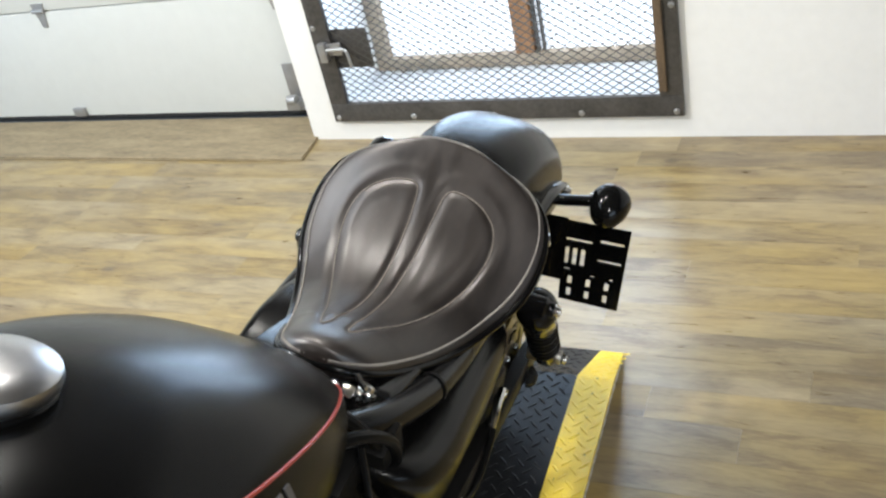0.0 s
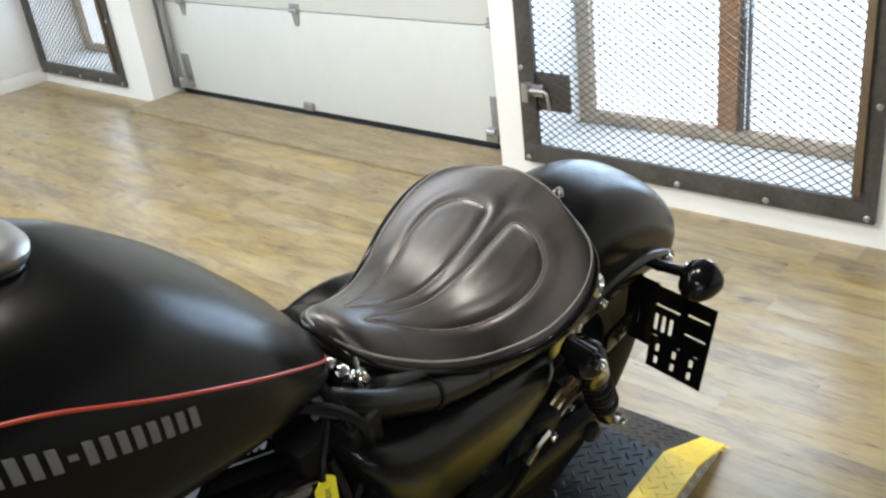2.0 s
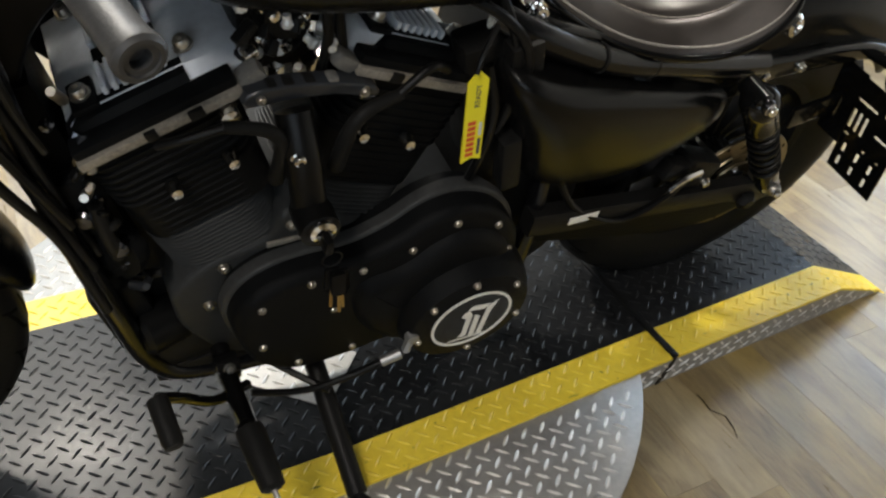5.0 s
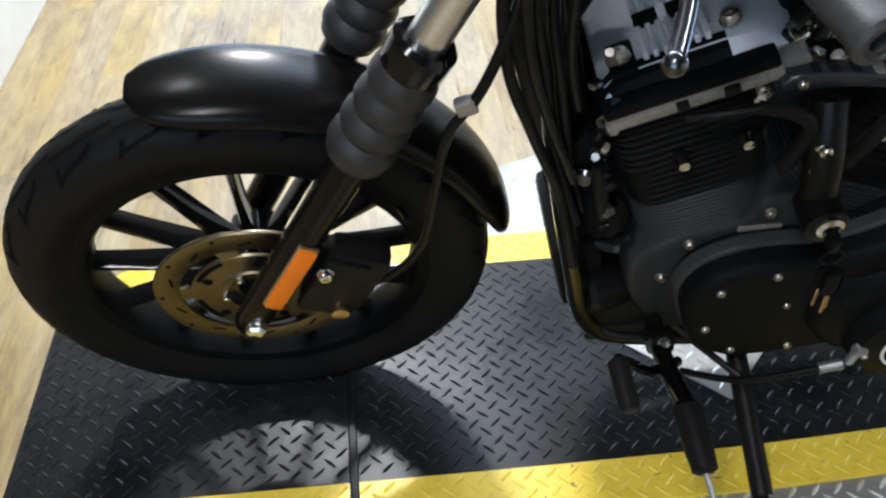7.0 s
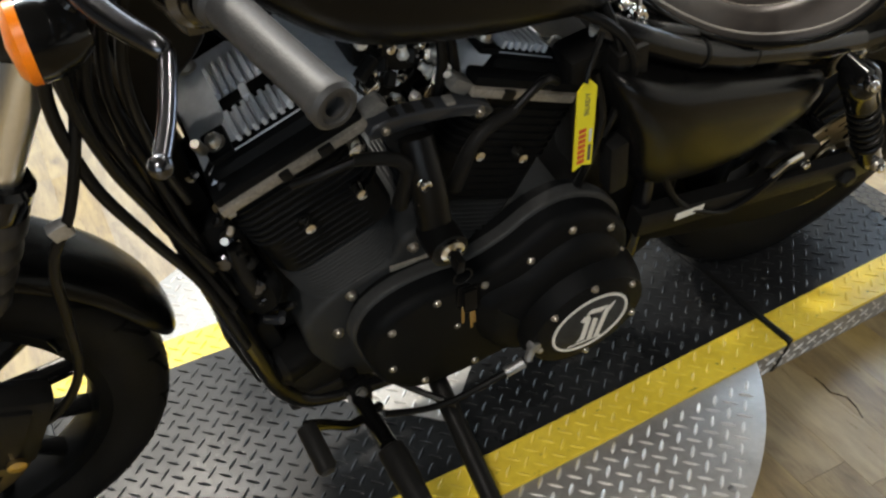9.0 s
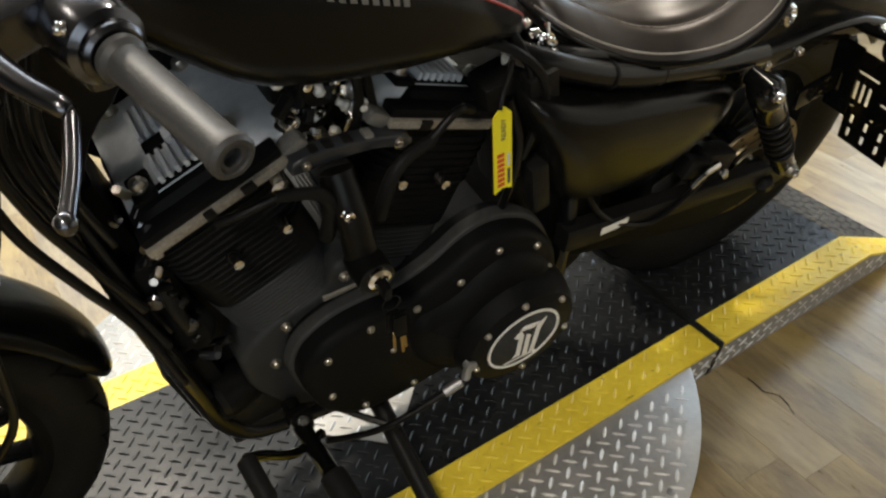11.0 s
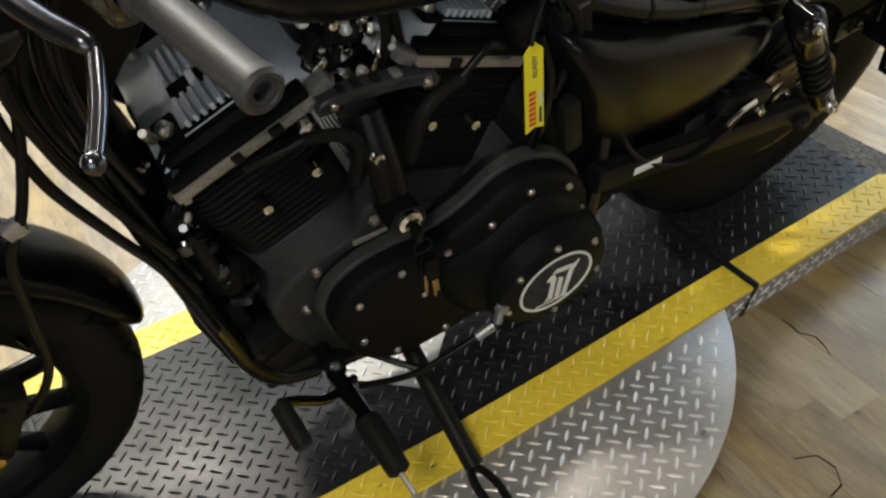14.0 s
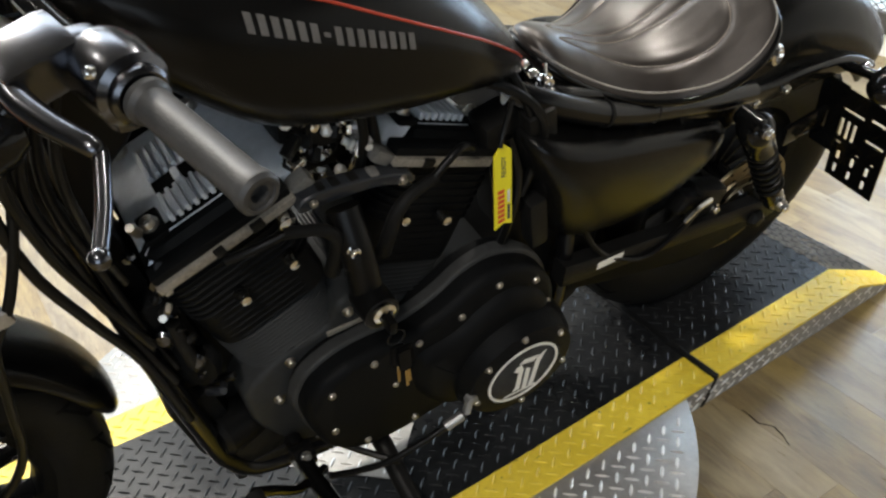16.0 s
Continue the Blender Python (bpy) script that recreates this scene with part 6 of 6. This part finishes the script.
for p in ((1.075, 0.075, 0.668), (1.085, 0.08, 0.575), (1.055, 0.095, 0.528)):
    bm = bmesh.new()
    lathe(bm, ((0.013, -0.01), (0.013, 0.012), (0.009, 0.016), (0.0, 0.017)), axis(p, (0.5, 0.9, 0.2)), 12)
    part("fitting", bm, M_LEVER, bike, "bright engine fitting")
bm = bmesh.new()
tube(bm, [(1.075, 0.09, 0.60), (1.07, 0.10, 0.56), (1.06, 0.10, 0.515)], 0.010, 10)
part("oil_line", bm, M_CASE, bike, "silver oil line")

rng = random.Random(31)
for k in range(34):
    along = rng.random()
    p = Vector((1.035 + 0.065 * along + rng.uniform(-0.012, 0.012), rng.uniform(0.070, 0.108), 0.43 + 0.33 * along + rng.uniform(-0.02, 0.02)))
    bm = bmesh.new()
    turn = Matrix.Translation(p) @ pose(0, 0, 0, rng.uniform(-60, 60), rng.uniform(-60, 60), rng.uniform(0, 90))
    if k % 2:
        box(bm, (rng.uniform(0.010, 0.024), rng.uniform(0.006, 0.013), rng.uniform(0.005, 0.011)), turn, 0.0018, 1)
    elif k % 4:
        lathe(bm, ((0.0065, 0), (0.0075, 0.004), (0.0050, 0.008), (0.0050, 0.014), (0.0, 0.015)), turn, 8)
    else:
        lathe(bm, ((0.005, -0.022), (0.0062, -0.018), (0.0062, 0.018), (0.005, 0.022)), turn, 10)
    part("fitting", bm, (M_CASE, M_LEVER, M_CABLE, M_ALU, M_MOUNT)[k % 5], bike, "small engine fitting")

# handlebar, grip, switchgear, clutch lever
bm = bmesh.new()
tube(bm, [(1.066, 0.400, 1.086), (1.080, 0.33, 1.082), (1.100, 0.25, 1.078), (1.130, 0.14, 1.085), (1.145, 0.05, 1.10), (1.145, -0.05, 1.10), (1.130, -0.14, 1.085), (1.100, -0.25, 1.078), (1.080, -0.33, 1.082), (1.066, -0.40, 1.086)], 0.0115, 14)
tube(bm, [(1.140, 0.045, 1.04), (1.145, 0.045, 1.10)], 0.017, 14, 1)
tube(bm, [(1.140, -0.045, 1.04), (1.145, -0.045, 1.10)], 0.017, 14, 1)
bar = part("handlebar", bm, M_GLOSS, bike, "gloss black handlebar")
for s in (-1, 1):
    a, b = Vector((1.0945, 0.272 * s, 1.0785)), Vector((1.066, 0.411 * s, 1.0865))
    ln = (b - a).length
    bm = bmesh.new()
    lathe(bm, ((0.013, 0.0), (0.0185, 0.002), (0.0185, 0.008), (0.0150, 0.012), (0.0150, ln - 0.014), (0.0164, ln - 0.010), (0.0166, ln - 0.003), (0.014, ln), (0.0112, ln), (0.0108, ln - 0.002), (0.0070, ln - 0.002), (0.0065, ln - 0.010), (0.0, ln - 0.010)), axis(a, b - a), 32)
    part("grip", bm, M_GRIP, bar, "grey-black rubber grip")
    bm = bmesh.new()
    at = axis(a, a - b)
    lathe(bm, ((0.021, 0.000), (0.024, 0.003), (0.024, 0.010), (0.030, 0.014), (0.032, 0.022), (0.0325, 0.052), (0.030, 0.062), (0.020, 0.068), (0.016, 0.070)), at, 28)
    box(bm, (0.040, 0.046, 0.044), at @ pose(0.0, -0.016, 0.038), 0.012)
    part("switch_housing", bm, M_LEVER, bar, "gloss black switch housing")
    screw(a + Vector((0.028, -0.02 * s, 0.018)), (1, 0, 0.6), 0.005, bar)
    bm = bmesh.new()
    box(bm, (0.066, 0.060, 0.040), Matrix.Translation((1.152, 0.196 * s, 1.080)) @ pose(0, 0, 0, 0, 10, 12 * s), 0.012)
    box(bm, (0.034, 0.030, 0.030), Matrix.Translation((1.118, 0.196 * s, 1.080)), 0.008)
    part("lever_perch", bm, M_LEVER, bar, "gloss black lever perch")
    bm = bmesh.new()
    path = [(1.176, 0.200 * s, 1.078), (1.173, 0.236 * s, 1.078), (1.160, 0.273 * s, 1.078), (1.145, 0.303 * s, 1.078), (1.1410, 0.309 * s, 1.074), (1.1425, 0.318 * s, 1.072), (1.155, 0.357 * s, 1.066), (1.170, 0.392 * s, 1.062)]
    tube(bm, path, lambda q: 0.0130 - 0.0070 * min(1, q * 1.6), 12)
    ball(bm, 0.0080, Matrix.Translation(path[-1]), 14, 10)
    part("control_lever", bm, M_LEVER, bar, "gloss black control lever with ball end")
    bm = bmesh.new()
    lathe(bm, ((0.0, -0.034), (0.016, -0.031), (0.026, -0.018), (0.031, 0.0), (0.031, 0.010)), axis((1.205, 0.205 * s, 1.030), (1, 0, -0.05)), 28)
    tube(bm, [(1.16, 0.20 * s, 1.065), (1.185, 0.204 * s, 1.048)], 0.010, 10, 1)
    sig = part("front_turn_signal", bm, M_GLOSS, bar, "gloss black front turn signal")
    bm = bmesh.new()
    lathe(bm, ((0.031, 0.010), (0.0305, 0.017), (0.022, 0.023), (0.0, 0.026)), axis((1.205, 0.205 * s, 1.030), (1, 0, -0.05)), 28)
    part("amber_lens", bm, M_AMBER, bar, "amber turn signal lens")

# ---- foot controls and stand ----
bm = bmesh.new()
tube(bm, [(0.945, 0.115, 0.262), (0.948, 0.17, 0.270), (0.952, 0.235, 0.300), (0.957, 0.285, 0.335)], 0.014, 12)
lathe(bm, ((0.020, -0.016), (0.020, 0.016)), axis((0.945, 0.15, 0.266), (1, 0, 0)), 16)
peg = part("footpeg_mount", bm, M_GLOSS, bike, "gloss black footpeg mount")
screw((0.945, 0.165, 0.282), (0, 0.6, 0.8), 0.007, peg)
bm = bmesh.new()
lathe(bm, ((0.010, 0.0), (0.018, 0.003), (0.0195, 0.012), (0.0185, 0.06), (0.0165, 0.088), (0.010, 0.092)), axis((0.957, 0.283, 0.337), (-0.06, 1.0, -0.12)), 18)
part("footpeg_rubber", bm, M_RUBBER, peg, "black rubber footpeg")
bm = bmesh.new()
lathe(bm, ((0.004, 0.09), (0.004, 0.125), (0.0, 0.127)), axis((0.957, 0.283, 0.337), (-0.06, 1.0, -0.12)), 10)
part("peg_feeler", bm, M_STEEL, peg, "steel peg feeler")
bm = bmesh.new()
tube(bm, [(0.925, 0.185, 0.262), (0.98, 0.215, 0.300), (1.03, 0.245, 0.390), (1.060, 0.262, 0.438)], 0.0075, 10)
shifter = part("shift_lever", bm, M_GLOSS, bike, "black shift lever")
bm = bmesh.new()
lathe(bm, ((0.009, 0), (0.013, 0.003), (0.013, 0.060), (0.010, 0.066), (0.0, 0.067)), axis((1.062, 0.262, 0.440), (-0.05, 1, -0.10)), 16)
part("shift_rubber", bm, M_RUBBER, shifter, "ribbed rubber shift peg")
bm = bmesh.new()
tube(bm, [(0.925, 0.200, 0.262), (0.85, 0.215, 0.250), (0.78, 0.220, 0.262), (0.70, 0.222, 0.290)], 0.0052, 10)
part("shift_rod", bm, M_CABLE, shifter)
bm = bmesh.new()
tube(bm, [(0.735, 0.221, 0.278), (0.705, 0.222, 0.288)], 0.0085, 10, 1)
lathe(bm, ((0.010, 0), (0.010, 0.012), (0.0, 0.014)), axis((0.690, 0.212, 0.318), Y), 12)
tube(bm, [(0.692, 0.218, 0.318), (0.698, 0.222, 0.292)], 0.007, 8, 1)
part("shift_rod_end", bm, M_STEEL, shifter, "steel rod end")
bm = bmesh.new()
tube(bm, [(0.90, 0.10, 0.215), (0.84, 0.16, 0.200), (0.80, 0.20, 0.195)], 0.006, 8)
part("stand_spring", bm, M_CABLE, bike, "black stand cable")
# the stand leans out to the disc, whose height it meets at world (0.82, 0.50, 0.09)
inv = bike.matrix_world.inverted()
def local(x, y, z):
    return inv @ Vector((x, y, z))
bm = bmesh.new()
top = Vector((0.802, 0.105, 0.190))
knee, toe = local(0.822, 0.425, 0.112), local(0.812, 0.515, 0.097)
tube(bm, [top, top.lerp(knee, 0.45), knee], 0.016, 14)
ring = []
for k in range(14):
    a = 2 * math.pi * k / 14
    ring.append(local(0.820 + 0.016 * math.sin(a), 0.468 + 0.052 * math.cos(a), 0.0965))
tube(bm, ring, 0.007, 10, 2, True)
part("side_stand", bm, M_CASE, bike, "black side stand with a looped foot")
bm = bmesh.new()
box(bm, (0.16, 0.10, 0.04), pose(0.955, 0.05, 0.20), 0.012)
# added block, hides the bright bend of the frame tube
box(bm, (0.10, 0.20, 0.085), pose(0.985, 0.0, 0.252, 0, 14), 0.026)
box(bm, (0.10, 0.14, 0.03), pose(0.88, 0.04, 0.178), 0.008)
# added upright block, darkens the gap ahead of the crankcase
box(bm, (0.070, 0.12, 0.36), pose(1.020, -0.015, 0.43, 0, 8), 0.014)
part("lower_engine_mount", bm, M_CASE, bike, "black lower engine mount with gap-filling blocks")

# ---- worn spots and planks of the floor ----
floor_group = bpy.data.objects["floor"]
cracks = ([(0.112, 0.397), (0.111, 0.414), (0.115, 0.439), (0.098, 0.463), (0.101, 0.477), (0.103, 0.49), (0.113, 0.513)],
          [(0.339, 0.641), (0.305, 0.657), (0.300, 0.690), (0.318, 0.719), (0.349, 0.725)])
bm = bmesh.new()
for crack in cracks:
    for (a, b), (c, d), w in zip(crack, crack[1:], (0.0016, 0.0026, 0.0014, 0.0028, 0.0030, 0.0016)):
        way = Vector((c - a, d - b, 0))
        box(bm, (way.length + 0.001, w, 0.0008), Matrix.Translation(((a + c) / 2, (b + d) / 2, 0.0006)) @ pose(0, 0, 0, 0, 0, math.degrees(math.atan2(way.y, way.x))))
part("floor_crack", bm, M_DARK, floor_group, "dark torn crack in the vinyl")
PW, PL = 0.0985, 0.914
rng = random.Random(5)
plank_bm = bmesh.new()
box(plank_bm, (PW - 0.0004, PL - 0.0005, 0.008), Matrix.Translation((0, 0, -0.004)))
plank_data = mesh_of("plank", plank_bm, M_FLOOR)
rest_bm = bmesh.new()
for i in range(50):
    x = WX + 0.001 + PW * (i + 0.5)
    y = -7.4 - rng.random() * PL
    while y < 2.6:
        cy = y + PL / 2
        if x < 0.95 and -4.6 < cy < 1.4:
            ob = new("plank", plank_data)
            ob.location = (x, cy, 0.0)
            ob.parent = floor_group
        else:
            box(rest_bm, (PW - 0.0004, PL - 0.0005, 0.008), Matrix.Translation((x, cy, -0.004)))
        y += PL
tagged(part("far_plank", rest_bm, M_FLOOR, floor_group, "further oak vinyl planks"), kind="stuff")
